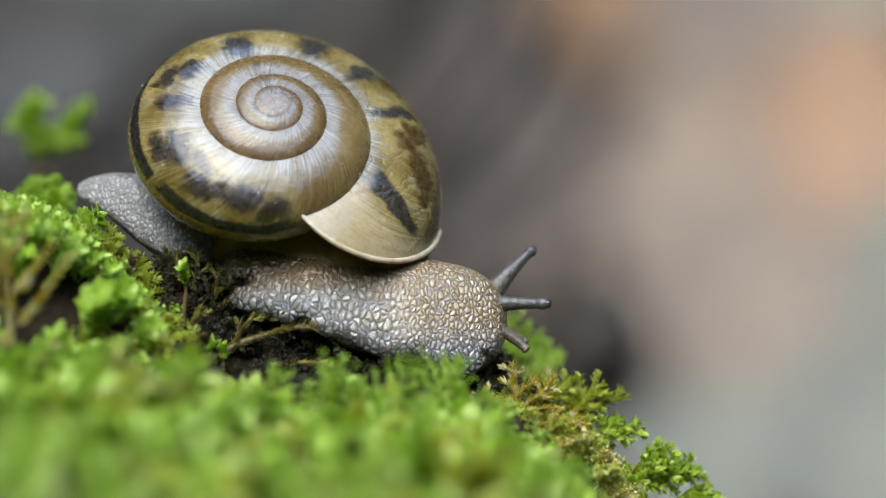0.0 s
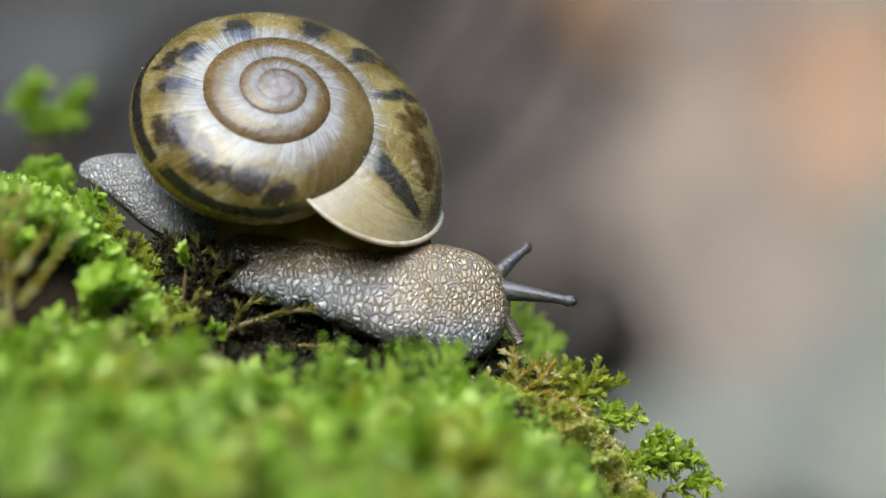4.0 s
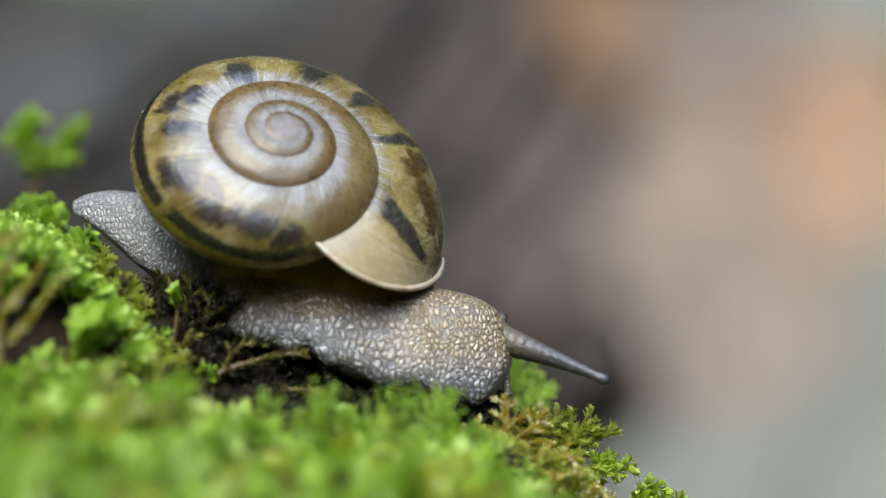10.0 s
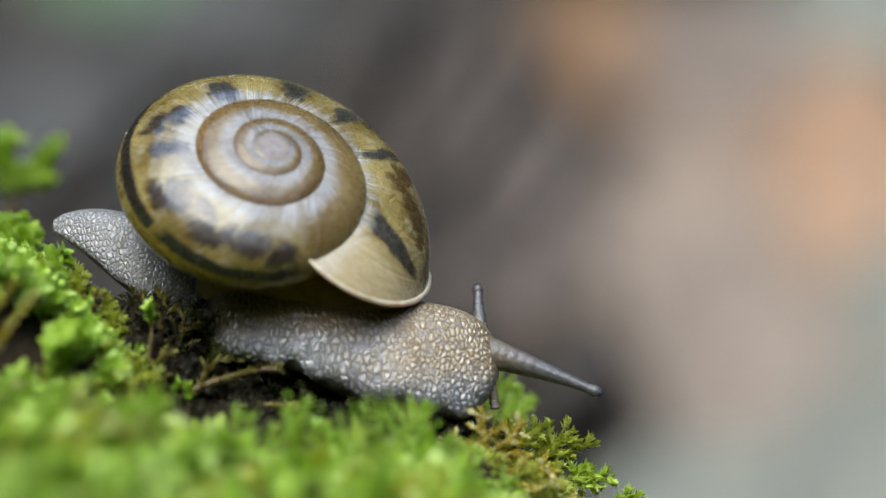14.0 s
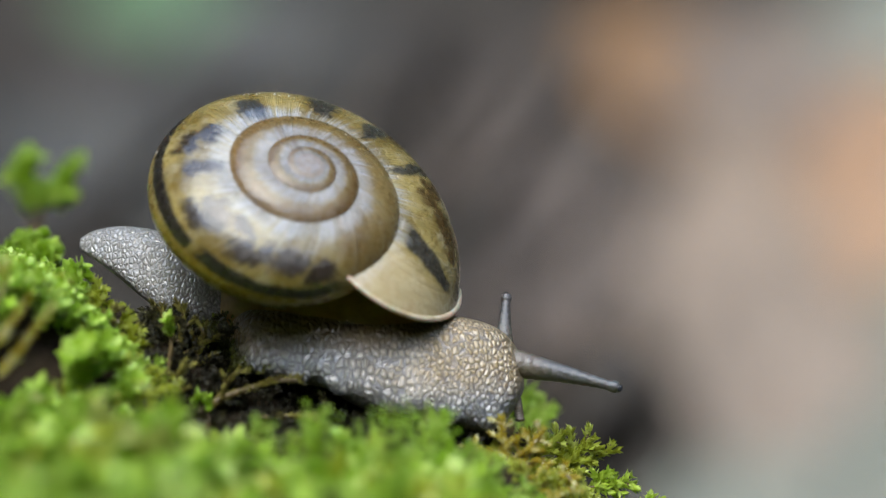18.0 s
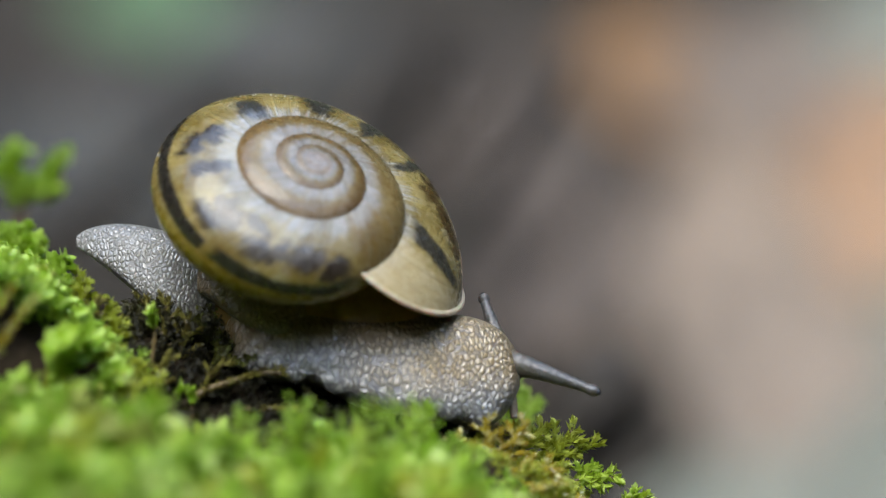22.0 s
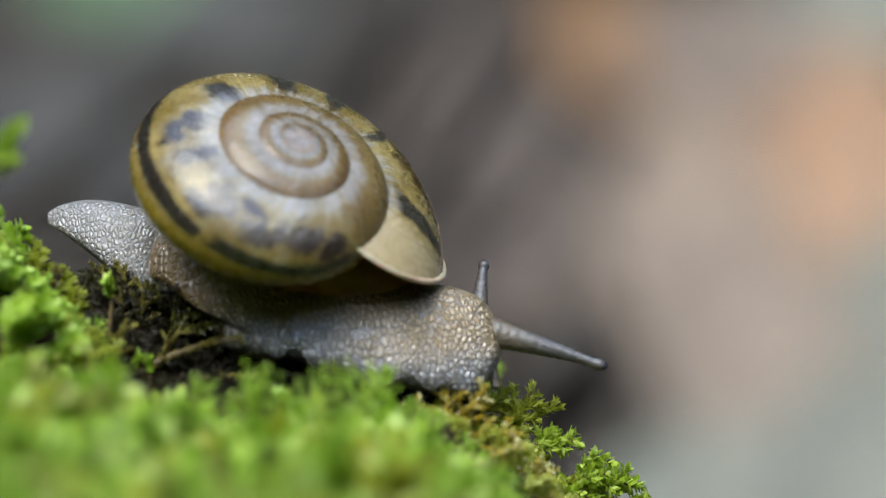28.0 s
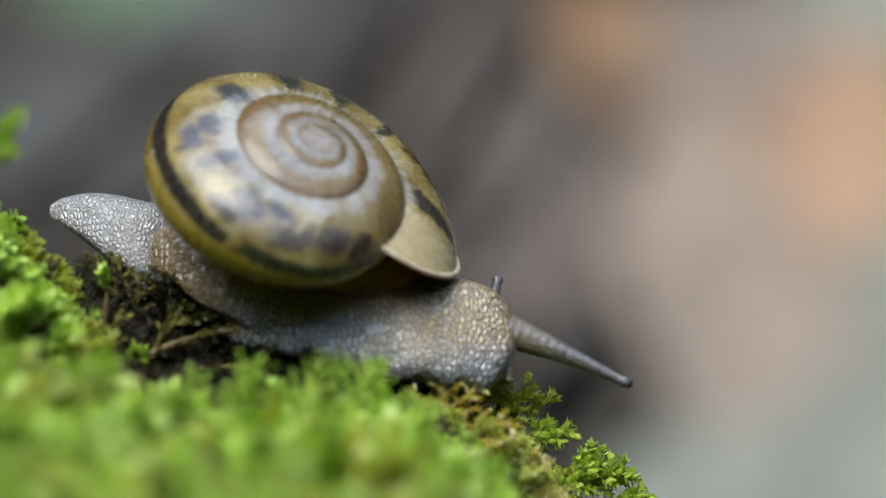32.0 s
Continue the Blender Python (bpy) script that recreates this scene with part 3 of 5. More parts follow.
def build_carpet():
    rng = np.random.default_rng(5)
    feathers = [join([s] + o) for s, o in (feather(rng.uniform(5, 7), rng, 9, 0.85) for _ in range(7))]
    feathers += [join([s] + o) for s, o in (feather(rng.uniform(5, 7), rng, 6, 1.7) for _ in range(5))]
    tall = [float(v[:, 2].max()) for v, q in feathers]
    stars = [join([s] + o) for s, o in (rosette(rng.uniform(3.2, 4.6), rng) for _ in range(4))]
    high = [float(v[:, 2].max()) for v, q in stars]
    green, lime, dark, gold, olive, old = [], [], [], [], [], []
    for i in range(8200):
        x, y = rng.uniform(-66, 27), rng.uniform(-56, 22)
        if rng.random() < 0.45:
            x, y = rng.uniform(-32, 22), rng.uniform(-20, 9)
        z = float(mound_z(x, y))
        if z < -42:
            continue
        tuft = noise.noise(Vector((x / 4.2, y / 4.2, 7.0))) * 1.3 + 0.5 * noise.noise(Vector((x / 1.5, y / 1.5, 2.0)))
        hue = noise.noise(Vector((x / 6.0, y / 6.0, 21.0))) + 0.5 * noise.noise(Vector((x / 2.0, y / 2.0, 23.0)))
        gx = float(mound_z(x + 0.5, y)) - float(mound_z(x - 0.5, y))
        gy = float(mound_z(x, y + 0.5)) - float(mound_z(x, y - 0.5))
        d = np.array([-gx * 0.6, -gy * 0.6, 1.0]) + rng.normal(size=3) * 0.30
        pos = np.array([x, y, z - 0.4])
        rot3 = upright(d, rng.uniform(0, 6.28))
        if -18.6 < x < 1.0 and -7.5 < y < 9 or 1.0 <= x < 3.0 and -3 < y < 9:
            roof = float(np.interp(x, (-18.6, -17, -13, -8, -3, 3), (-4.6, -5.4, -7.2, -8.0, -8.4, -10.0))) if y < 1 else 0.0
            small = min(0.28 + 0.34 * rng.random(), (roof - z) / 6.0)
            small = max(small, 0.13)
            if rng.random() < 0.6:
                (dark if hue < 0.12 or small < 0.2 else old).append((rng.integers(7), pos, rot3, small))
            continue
        room = moss_top(x, y) - z + (2.4 * min(0.5, tuft) - 0.9 if y < -7 else 1.1 * min(0.6, tuft) - 0.5)
        if tuft < (-0.02 if y > -9 else 0.0) and rng.random() < 0.90:
            continue
        if y < -8 and rng.random() < 0.6:
            continue
        star = rng.random() < (0.72 if x < -20 and y > -9 else 0.5 if x < -20 else 0.14 if x < -4 else 0.0)
        which = rng.integers(4) if star else rng.integers(7) if y > -8 else 7 + rng.integers(5)
        size = min(rng.uniform(0.7, 1.5), room / (high if star else tall)[which] * rng.uniform(0.8, 1.05))
        if x > -2 and y > -3.5:
            size = min(size, 0.42)
        if x > 1.5:
            size = max(size, 0.16)
        if size < 0.14:
            continue
        if star:
            lime.append((which, pos, rot3, size))
        elif x > 2 and y > -3.5:
            if rng.random() < 0.6:
                continue
            (gold if rng.random() < 0.4 else olive).append((which, pos, rot3, size))
        elif (hue < -0.16 or x > -25 and -7 < y < 9 and hue < 0.25) and rng.random() < 0.8:
            olive.append((which, pos, rot3, size * 0.9))
        else:
            green.append((which, pos, rot3, size))
    # tiny near-black shoots that carry the shade of the hollow in their colour
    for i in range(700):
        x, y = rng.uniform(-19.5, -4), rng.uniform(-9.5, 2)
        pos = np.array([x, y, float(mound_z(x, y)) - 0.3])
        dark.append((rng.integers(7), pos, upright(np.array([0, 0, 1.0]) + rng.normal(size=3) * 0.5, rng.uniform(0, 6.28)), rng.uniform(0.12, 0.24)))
    place_many(feathers, green, "moss_carpet", MOSS, "bright green feather moss carpet on a soil mound")
    place_many(stars, lime, "cushion_moss", LIME, "lime green cushion moss with starry tips on the mound")
    place_many(feathers, dark, "old_moss", DARK, "dark brown withered moss in the hollow, its shade put into the colour")
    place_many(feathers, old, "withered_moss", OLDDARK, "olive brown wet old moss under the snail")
    place_many(feathers, gold, "golden_moss", GOLD, "golden brown half dry moss on the slope")
    place_many(feathers, olive, "olive_moss", OLIVES, "yellowish olive feather moss between the green tufts")


def catkin(p0, d, length, leaf, fat, rng, sag=0.15, wide=36.0, per=4):
    """A slender twig closely set with overlapping scale leaves: its leaves and its bare core."""
    d = np.asarray(d, float) / np.linalg.norm(d)
    side = np.cross(d, rng.normal(size=3))
    side /= np.linalg.norm(side)
    t = np.linspace(0, 1, 8)[:, None]
    path = p0 + d * length * t + (side * sag * rng.uniform(-1, 1) - np.array([0, 0, sag * 0.5])) * length * t**2
    m = max(5, int(length / (0.30 * leaf)))
    k = np.linspace(0.04, 1, m)
    pts = np.stack([np.interp(k, t[:, 0], path[:, c]) for c in range(3)], 1)
    axes = np.gradient(pts, axis=0)
    axes /= np.linalg.norm(axes, axis=1, keepdims=True) + 1e-9
    grow = leaf * (0.75 + 0.5 * np.sin(np.pi * np.clip(k, 0.1, 0.95)))
    return leaflets(pts, axes, grow, rng, wide, per, fat), tube(path, np.linspace(0.13, 0.06, 8), 5), path


def scaly_sprig(x, y, z, length, way, mat, label, seed, leaf=0.62, fat=0.26, sides=5, wide=36.0, stem=None, reach=0.5):
    """A feather-moss sprig: a main twig and flat side twigs, all thatched with scale leaves."""
    rng = np.random.default_rng(seed)
    ob = thing("moss_sprig", STAGE @ Matrix.Translation((x * MM, y * MM, z * MM)), label, "moss sprig", "moss sprigs")
    way = np.asarray(way, float) / np.linalg.norm(way)
    flat = np.cross(way, [0.1, 1.0, 0.1])
    flat /= np.linalg.norm(flat)
    leaves, core, path = catkin(np.zeros(3), way, length, leaf, fat, rng, 0.12, wide)
    twigs, cores = [leaves], [core]
    for i in range(sides):
        k = 0.22 + 0.66 * i / max(1, sides - 1) if sides > 1 else 0.4
        p0 = np.array([np.interp(k, np.linspace(0, 1, 8), path[:, c]) for c in range(3)])
        sgn = 1 if i % 2 else -1
        d = way * 0.8 + flat * sgn * 0.75 + rng.normal(size=3) * 0.12
        lv, co, _ = catkin(p0, d, length * reach * (1.15 - 0.65 * k) * rng.uniform(0.8, 1.2), leaf * 0.85, fat, rng, 0.2, wide)
        twigs.append(lv)
        cores.append(co)
    drop = z - float(mound_z(x, y)) + 0.5
    if drop > 0.4:
        foot = tube(np.linspace(1, 0.02, 6)[:, None] * np.array([-0.1, 0.05, -1.0]) * drop, np.full(6, 0.15), 5)
        child("root_stem", mesh_arrays("root_stem", foot[0] * MM, foot[1], stem or STEM), ob)
    for v, q in cores:
        child("stem", mesh_arrays("stem", v * MM, q, stem or STEM), ob)
    for v, q in twigs:
        tagged(child("leafy_twig", mesh_arrays("leafy_twig", v * MM, q, mat, False), ob), kind="stuff")
    return ob


def frond(x, y, z, length, lean, mat, label, seed, twigs=10, leaf=0.6, star=False):
    """A single moss frond with its stem and side twigs."""
    rng = np.random.default_rng(seed)
    stem, parts = rosette(length, rng, leaf) if star else feather(length, rng, twigs, leaf, rng.normal() * 0.25, 0.23 if mat is GOLD else 0.42 if leaf > 0.85 else 0.25, rng.uniform(0.05, 0.2), 0.22 if mat is GOLD else 0.13)
    r = upright(lean, 0.0)
    m = STAGE @ Matrix.Translation((x * MM, y * MM, z * MM)) @ Matrix([list(row) for row in r]).to_4x4()
    ob = thing("moss_frond", m, label, "moss frond", "moss fronds")
    drop = z - float(mound_z(x, y)) + 0.4
    if drop > 0.5:
        foot = np.linspace(1, 0, 6)[:, None] * (r.T @ np.array([-0.12, 0, -1.0]) * drop)[None]
        stem = join([stem, tube(foot, np.full(6, 0.15), 6)])
    child("stem", mesh_arrays("stem", stem[0] * MM, stem[1], SILVER if mat is GOLD else STEM), ob)
    for v, q in parts:
        tagged(child("leafy_twig", mesh_arrays("leafy_twig", v * MM, q, mat, False), ob), kind="stuff")
    return ob


GOLDEN = "golden brown half dry feathery moss frond on the slope"
GREENISH = "green feathery moss frond with pinnate twigs on the mound"
OLIVE_ONE = "yellowish olive feathery moss frond on the slope"
LIMEY = "bright lime green leafy moss shoot on the mound"
BROWNISH = "dark brown withered moss stalk beside the hollow"
# old scaly twigs in the hollow: root and tip
TWIGS = (
    (-15.4, -2.0, -7.5, -8.5, -2.0, -5.2),
    (-13.0, -1.5, -8.4, -7.3, -1.5, -7.8),
)


def build_fronds():
    seeds = itertools.count(100)

    def plant(x, y, z, ln, way, mat, words, leaf, twigs, star):
        frond(x, y, z, ln, way, mat, words, next(seeds), twigs, leaf, bool(star))

    def sprig(x, y, z, ln, way, mat, words, leaf=0.62, fat=0.26, sides=5, wide=36.0, reach=0.5):
        scaly_sprig(x, y, z, ln, way, mat, words, next(seeds), leaf, fat, sides, wide, SILVER if mat is GOLD else None, reach)

    # golden sprigs in the plane of the head: root, length, direction
    sprig(5.1, -1.2, -11.6, 4.3, (-0.17, 0.00, 0.98), GOLD, GOLDEN, 0.56, 0.23, 6, 32, 0.34)
    sprig(5.2, -1.0, -11.5, 3.9, (0.50, 0.05, 0.87), GOLD, GOLDEN, 0.56, 0.23, 6, 32, 0.34)
    sprig(5.1, -1.4, -11.6, 4.2, (0.98, 0.00, 0.16), GOLD, GOLDEN, 0.56, 0.23, 5, 32, 0.30)
    sprig(4.9, -1.2, -11.9, 4.3, (0.98, 0.00, -0.14), GOLD, GOLDEN, 0.56, 0.23, 5, 32, 0.30)
    sprig(0.3, -2.2, -12.6, 2.4, (-0.20, 0.00, 0.98), GOLD, GOLDEN, 0.56, 0.23, 4, 32, 0.4)
    sprig(0.9, -2.0, -11.0, 2.7, (0.80, 0.00, 0.60), GOLD, GOLDEN, 0.56, 0.23, 4, 32, 0.4)
    sprig(0.0, -2.6, -12.4, 2.1, (0.35, -0.10, 0.93), GOLD, GOLDEN, 0.56, 0.23, 3, 32, 0.4)
    sprig(4.0, -0.6, -11.8, 3.0, (0.20, 0.10, 0.95), GOLD, GOLDEN, 0.56, 0.23, 4, 32, 0.4)
    sprig(1.6, -2.2, -12.4, 2.6, (0.45, 0.00, 0.89), GOLD, GOLDEN, 0.56, 0.23, 4, 32, 0.4)
    sprig(2.6, -1.8, -12.4, 2.9, (0.60, 0.00, 0.80), OLIVES, OLIVE_ONE, 0.66, 0.30, 5, 38, 0.42)
    sprig(3.6, 0.0, -12.0, 3.0, (0.35, 0.00, 0.93), OLIVES, OLIVE_ONE, 0.66, 0.30, 5, 38, 0.42)
    sprig(6.4, 1.2, -12.8, 3.0, (0.92, 0.00, 0.30), OLIVES, OLIVE_ONE, 0.66, 0.30, 5, 38, 0.42)
    # olive sprigs a little behind
    sprig(6.0, 4.6, -11.2, 3.6, (0.62, 0.00, 0.78), OLIVES, OLIVE_ONE, 0.66, 0.30, 6, 38, 0.42)
    sprig(6.9, 5.0, -11.6, 4.6, (0.80, 0.00, 0.60), OLIVES, OLIVE_ONE, 0.66, 0.30, 6, 38, 0.42)
    sprig(7.6, 4.6, -12.0, 3.6, (0.72, 0.10, 0.70), OLIVES, OLIVE_ONE, 0.66, 0.30, 5, 38, 0.42)
    sprig(7.2, 5.6, -11.8, 5.4, (0.88, 0.00, 0.47), OLIVES, OLIVE_ONE, 0.55, 0.28, 2, 34, 0.25)
    sprig(5.4, 4.0, -11.6, 3.2, (0.30, 0.00, 0.95), OLIVES, OLIVE_ONE, 0.66, 0.30, 5, 38, 0.42)
    sprig(6.6, 3.2, -12.4, 3.2, (0.90, 0.00, 0.30), OLIVES, OLIVE_ONE, 0.62, 0.28, 4, 38, 0.4)
    # a branching sprig with fresh green ends over the edge
    sprig(9.2, 4.0, -15.6, 3.6, (0.30, 0.00, 0.95), OLIVES, OLIVE_ONE, 0.62, 0.26, 1, 36, 0.25)
    sprig(10.2, 4.0, -12.3, 2.9, (0.97, 0.00, 0.22), FRESH, GREENISH, 0.62, 0.34, 5, 48, 0.42)
    sprig(9.9, 4.2, -12.8, 2.2, (0.70, 0.00, 0.71), FRESH, GREENISH, 0.62, 0.34, 3, 48, 0.42)
    sprig(9.4, 4.0, -15.6, 4.2, (0.94, 0.00, 0.33), OLIVES, OLIVE_ONE, 0.60, 0.26, 2, 36, 0.25)
    sprig(12.6, 4.2, -14.9, 3.0, (0.80, 0.00, 0.60), FRESH, GREENISH, 0.66, 0.36, 5, 50, 0.45)
    sprig(12.9, 4.0, -15.2, 3.4, (0.96, 0.00, 0.20), FRESH, GREENISH, 0.66, 0.36, 5, 50, 0.45)
    sprig(13.6, 4.6, -15.6, 3.4, (0.90, 0.10, 0.35), FRESH, GREENISH, 0.66, 0.36, 5, 50, 0.45)
    sprig(11.2, 3.4, -16.6, 3.8, (0.78, 0.00, 0.62), FRESH, GREENISH, 0.62, 0.34, 5, 46, 0.42)
    sprig(14.8, 4.6, -17.0, 3.4, (0.96, 0.00, 0.28), FRESH, GREENISH, 0.62, 0.34, 5, 46, 0.42)
    sprig(8.0, 1.0, -16.2, 3.0, (0.45, 0.00, 0.89), FRESH, GREENISH, 0.62, 0.34, 4, 46, 0.42)
    # olive moss beside the tail
    sprig(-22.4, 0.5, -1.0, 2.4, (0.30, 0.00, 0.95), OLIVES, OLIVE_ONE, 0.62, 0.30, 4, 42, 0.5)
    sprig(-21.4, 0.2, -1.8, 2.2, (-0.20, 0.00, 0.98), OLIVES, OLIVE_ONE, 0.62, 0.30, 4, 42, 0.5)
    sprig(-20.6, -0.4, -2.6, 2.2, (0.40, 0.00, 0.92), OLIVES, OLIVE_ONE, 0.62, 0.30, 4, 42, 0.5)
    sprig(-19.6, -1.4, -3.8, 2.2, (0.10, 0.00, 0.99), OLIVES, OLIVE_ONE, 0.62, 0.30, 4, 42, 0.5)
    sprig(-23.6, 0.0, -0.2, 2.6, (0.20, 0.00, 0.98), LIME, LIMEY, 0.75, 0.42, 5, 48, 0.5)
    sprig(-22.2, -2.4, -3.4, 2.6, (0.30, 0.00, 0.95), LIME, LIMEY, 0.75, 0.42, 5, 48, 0.5)
    sprig(-20.8, -3.4, -5.4, 2.6, (0.20, 0.00, 0.98), LIME, LIMEY, 0.75, 0.42, 5, 48, 0.5)
    # withered sprigs round the hollow and before the tail
    sprig(-17.6, 1.2, -4.2, 4.0, (0.10, 0.00, 1.00), OLDMOSS, BROWNISH, 0.60, 0.22, 4, 24, 0.4)
    sprig(-16.6, 0.8, -4.6, 4.4, (0.16, 0.00, 0.98), OLDMOSS, BROWNISH, 0.60, 0.22, 4, 24, 0.4)
    sprig(-15.6, 0.6, -5.2, 3.9, (0.22, 0.00, 0.97), OLDMOSS, BROWNISH, 0.60, 0.22, 4, 24, 0.4)
    sprig(-18.6, -0.6, -4.6, 2.8, (-0.25, 0.00, 0.96), OLDMOSS, BROWNISH, 0.60, 0.24, 3, 30, 0.4)
    sprig(-19.8, 0.0, -3.4, 2.6, (-0.45, 0.00, 0.89), OLDMOSS, BROWNISH, 0.60, 0.24, 3, 30, 0.4)
    sprig(-17.0, -2.2, -6.8, 3.2, (0.30, 0.00, 0.95), OLDMOSS, BROWNISH, 0.60, 0.24, 3, 30, 0.4)
    sprig(-14.0, -1.0, -6.6, 2.8, (0.50, 0.00, 0.87), OLDMOSS, BROWNISH, 0.55, 0.24, 3, 30, 0.4)
    sprig(-21.6, -1.4, -2.6, 2.6, (0.35, 0.00, 0.94), OLDMOSS, BROWNISH, 0.60, 0.24, 3, 30, 0.4)
    # root x, y, z, length, direction, leaves, label, leaf size, twigs, starry
    plant(5.1, 17.0, -8.8, 4.2, (0.14, 0.00, 0.99), LIME, LIMEY, 0.75, 10, 0)
    plant(5.4, 17.0, -8.4, 2.9, (0.89, 0.00, 0.45), LIME, LIMEY, 0.75, 10, 0)
    plant(4.1, 17.0, -8.2, 3.4, (0.69, 0.00, 0.72), LIME, LIMEY, 0.75, 10, 0)
    plant(5.8, 15.0, -9.7, 2.8, (0.71, 0.00, 0.71), LIME, LIMEY, 0.75, 10, 0)
    plant(-0.3, -8.0, -9.5, 2.6, (0.52, 0.00, 0.86), LIME, LIMEY, 0.75, 10, 0)
    plant(1.5, -9.0, -11.6, 2.7, (0.56, 0.00, 0.83), MOSS, GREENISH, 0.62, 13, 0)
    plant(3.0, -9.0, -12.3, 2.6, (0.36, 0.00, 0.93), LIME, LIMEY, 0.75, 10, 0)
    plant(5.5, -7.0, -14.2, 2.6, (0.50, 0.00, 0.86), MOSS, GREENISH, 0.62, 13, 0)
    sprig(-30.0, 35.0, 6.4, 4.2, (-0.12, 0.00, 0.99), LIME, LIMEY, 1.30, 0.45, 3, 55, 0.4)
    sprig(-29.6, 35.0, 6.8, 5.0, (0.62, 0.00, 0.78), LIME, LIMEY, 1.20, 0.45, 1, 55, 0.3)
    sprig(-29.2, 35.0, 7.4, 2.4, (0.80, 0.00, 0.60), LIME, LIMEY, 1.20, 0.45, 2, 55, 0.4)
    sprig(-26.8, 12.0, 0.6, 3.4, (0.10, 0.00, 0.99), LIME, LIMEY, 0.95, 0.45, 5, 50, 0.5)
    sprig(-28.4, 12.0, 1.2, 3.6, (0.25, 0.00, 0.97), LIME, LIMEY, 0.95, 0.45, 5, 50, 0.5)
    plant(-15.5, -3.0, -7.3, 1.4, (0.35, 0.00, 0.94), LIME, LIMEY, 0.48, 10, 1)
    plant(-14.2, -3.0, -7.6, 1.2, (-0.09, 0.00, 1.00), LIME, LIMEY, 0.5, 10, 1)
    plant(-16.7, -2.0, -2.9, 1.8, (-0.08, 0.00, 1.00), LIME, LIMEY, 0.55, 10, 1)
    plant(-22.9, -2.0, -4.4, 2.5, (0.44, 0.00, 0.90), MOSS, GREENISH, 0.45, 11, 0)
    plant(-21.4, -3.0, -7.3, 2.0, (0.45, 0.00, 0.89), MOSS, GREENISH, 0.45, 11, 0)
    plant(-25.2, -1.0, 0.0, 2.3, (0.13, 0.00, 0.99), LIME, LIMEY, 0.45, 11, 0)
    plant(-26.7, -1.0, -0.7, 2.2, (-0.03, 0.00, 1.00), LIME, LIMEY, 0.45, 11, 0)
    plant(-24.1, -5.0, -7.2, 3.1, (0.35, 0.00, 0.94), MOSS, GREENISH, 0.62, 8, 0)
    plant(-27.1, -4.0, -4.3, 3.5, (0.32, 0.00, 0.95), LIME, LIMEY, 0.48, 12, 0)
    plant(-26.6, -16.0, -6.9, 9.8, (-0.04, 0.00, 1.00), GOLD, BROWNISH, 0.90, 8, 0)
    plant(-5.1, -14.0, -12.3, 6.3, (0.55, 0.00, 0.83), MOSS, GREENISH, 0.62, 10, 0)
    plant(-3.0, -12.0, -14.8, 8.9, (0.48, 0.00, 0.88), MOSS, GREENISH, 0.62, 11, 0)
    plant(-7.8, -16.0, -13.2, 6.4, (0.22, 0.00, 0.98), LIME, LIMEY, 0.90, 9, 0)
    plant(2.7, -10.0, -16.4, 6.1, (-0.06, 0.00, 1.00), MOSS, GREENISH, 0.62, 9, 0)
    plant(-11.8, -13.0, -11.2, 4.3, (0.41, 0.00, 0.91), MOSS, GREENISH, 0.62, 9, 0)
    for i, row in enumerate(TWIGS):
        rng = np.random.default_rng(300 + i)
        a, b = np.array(row[:3]), np.array(row[3:])
        t = np.linspace(0, 1, 16)[:, None]
        path = (b - a) * t + np.array([0, 0.3, 0.7]) * np.sin(np.pi * t) + 0.12 * np.sin(t * 9)
        ob = thing("moss_twig", STAGE @ Matrix.Translation(a * MM), "old brown scaly moss twig lying in the hollow", "moss twig", "old twigs")
        v, q = tube(path, np.linspace(0.26, 0.14, 16), 7)
        child("stem", mesh_arrays("stem", v * MM, q, STEM), ob)
        k = np.linspace(0.1, 0.98, 40)
        pts = np.stack([np.interp(k, t[:, 0], path[:, c]) for c in range(3)], 1)
        axes = np.tile((b - a) / np.linalg.norm(b - a), (40, 1))
        v, q = leaflets(pts, axes, np.full(40, 0.6), rng, 38, 4, 0.3)
        tagged(child("foliage", mesh_arrays("foliage", v * MM, q, OLDMOSS, False), ob), "small brown withered scale leaves", kind="stuff")


def water_drop(x, y, z, size):
    """A hanging bead of water."""
    bm = bmesh.new()
    bmesh.ops.create_uvsphere(bm, u_segments=20, v_segments=14, radius=size * MM)
    for v in bm.verts:
        if v.co.z > 0:
            v.co.z *= 1.5
            v.co.x *= 1 - 0.35 * v.co.z / (1.5 * size * MM)
            v.co.y *= 1 - 0.35 * v.co.z / (1.5 * size * MM)
    for f in bm.faces:
        f.smooth = True
    me = bpy.data.meshes.new("water_drop")
    bm.to_mesh(me)
    bm.free()
    me.materials.append(WATER)
    ob = new("water_drop", me)
    ob.matrix_world = STAGE @ Matrix.Translation((x * MM, y * MM, z * MM))
    return tagged(ob, "small clear water drop hanging on dark old moss", "water drop", "water drops")


# ---- the snail ----
RHO = 13.895      # outer radius of the last whorl at the mouth
GROW = 0.10100
TURNS = 5.0
MOUTH = radians(-70.25)


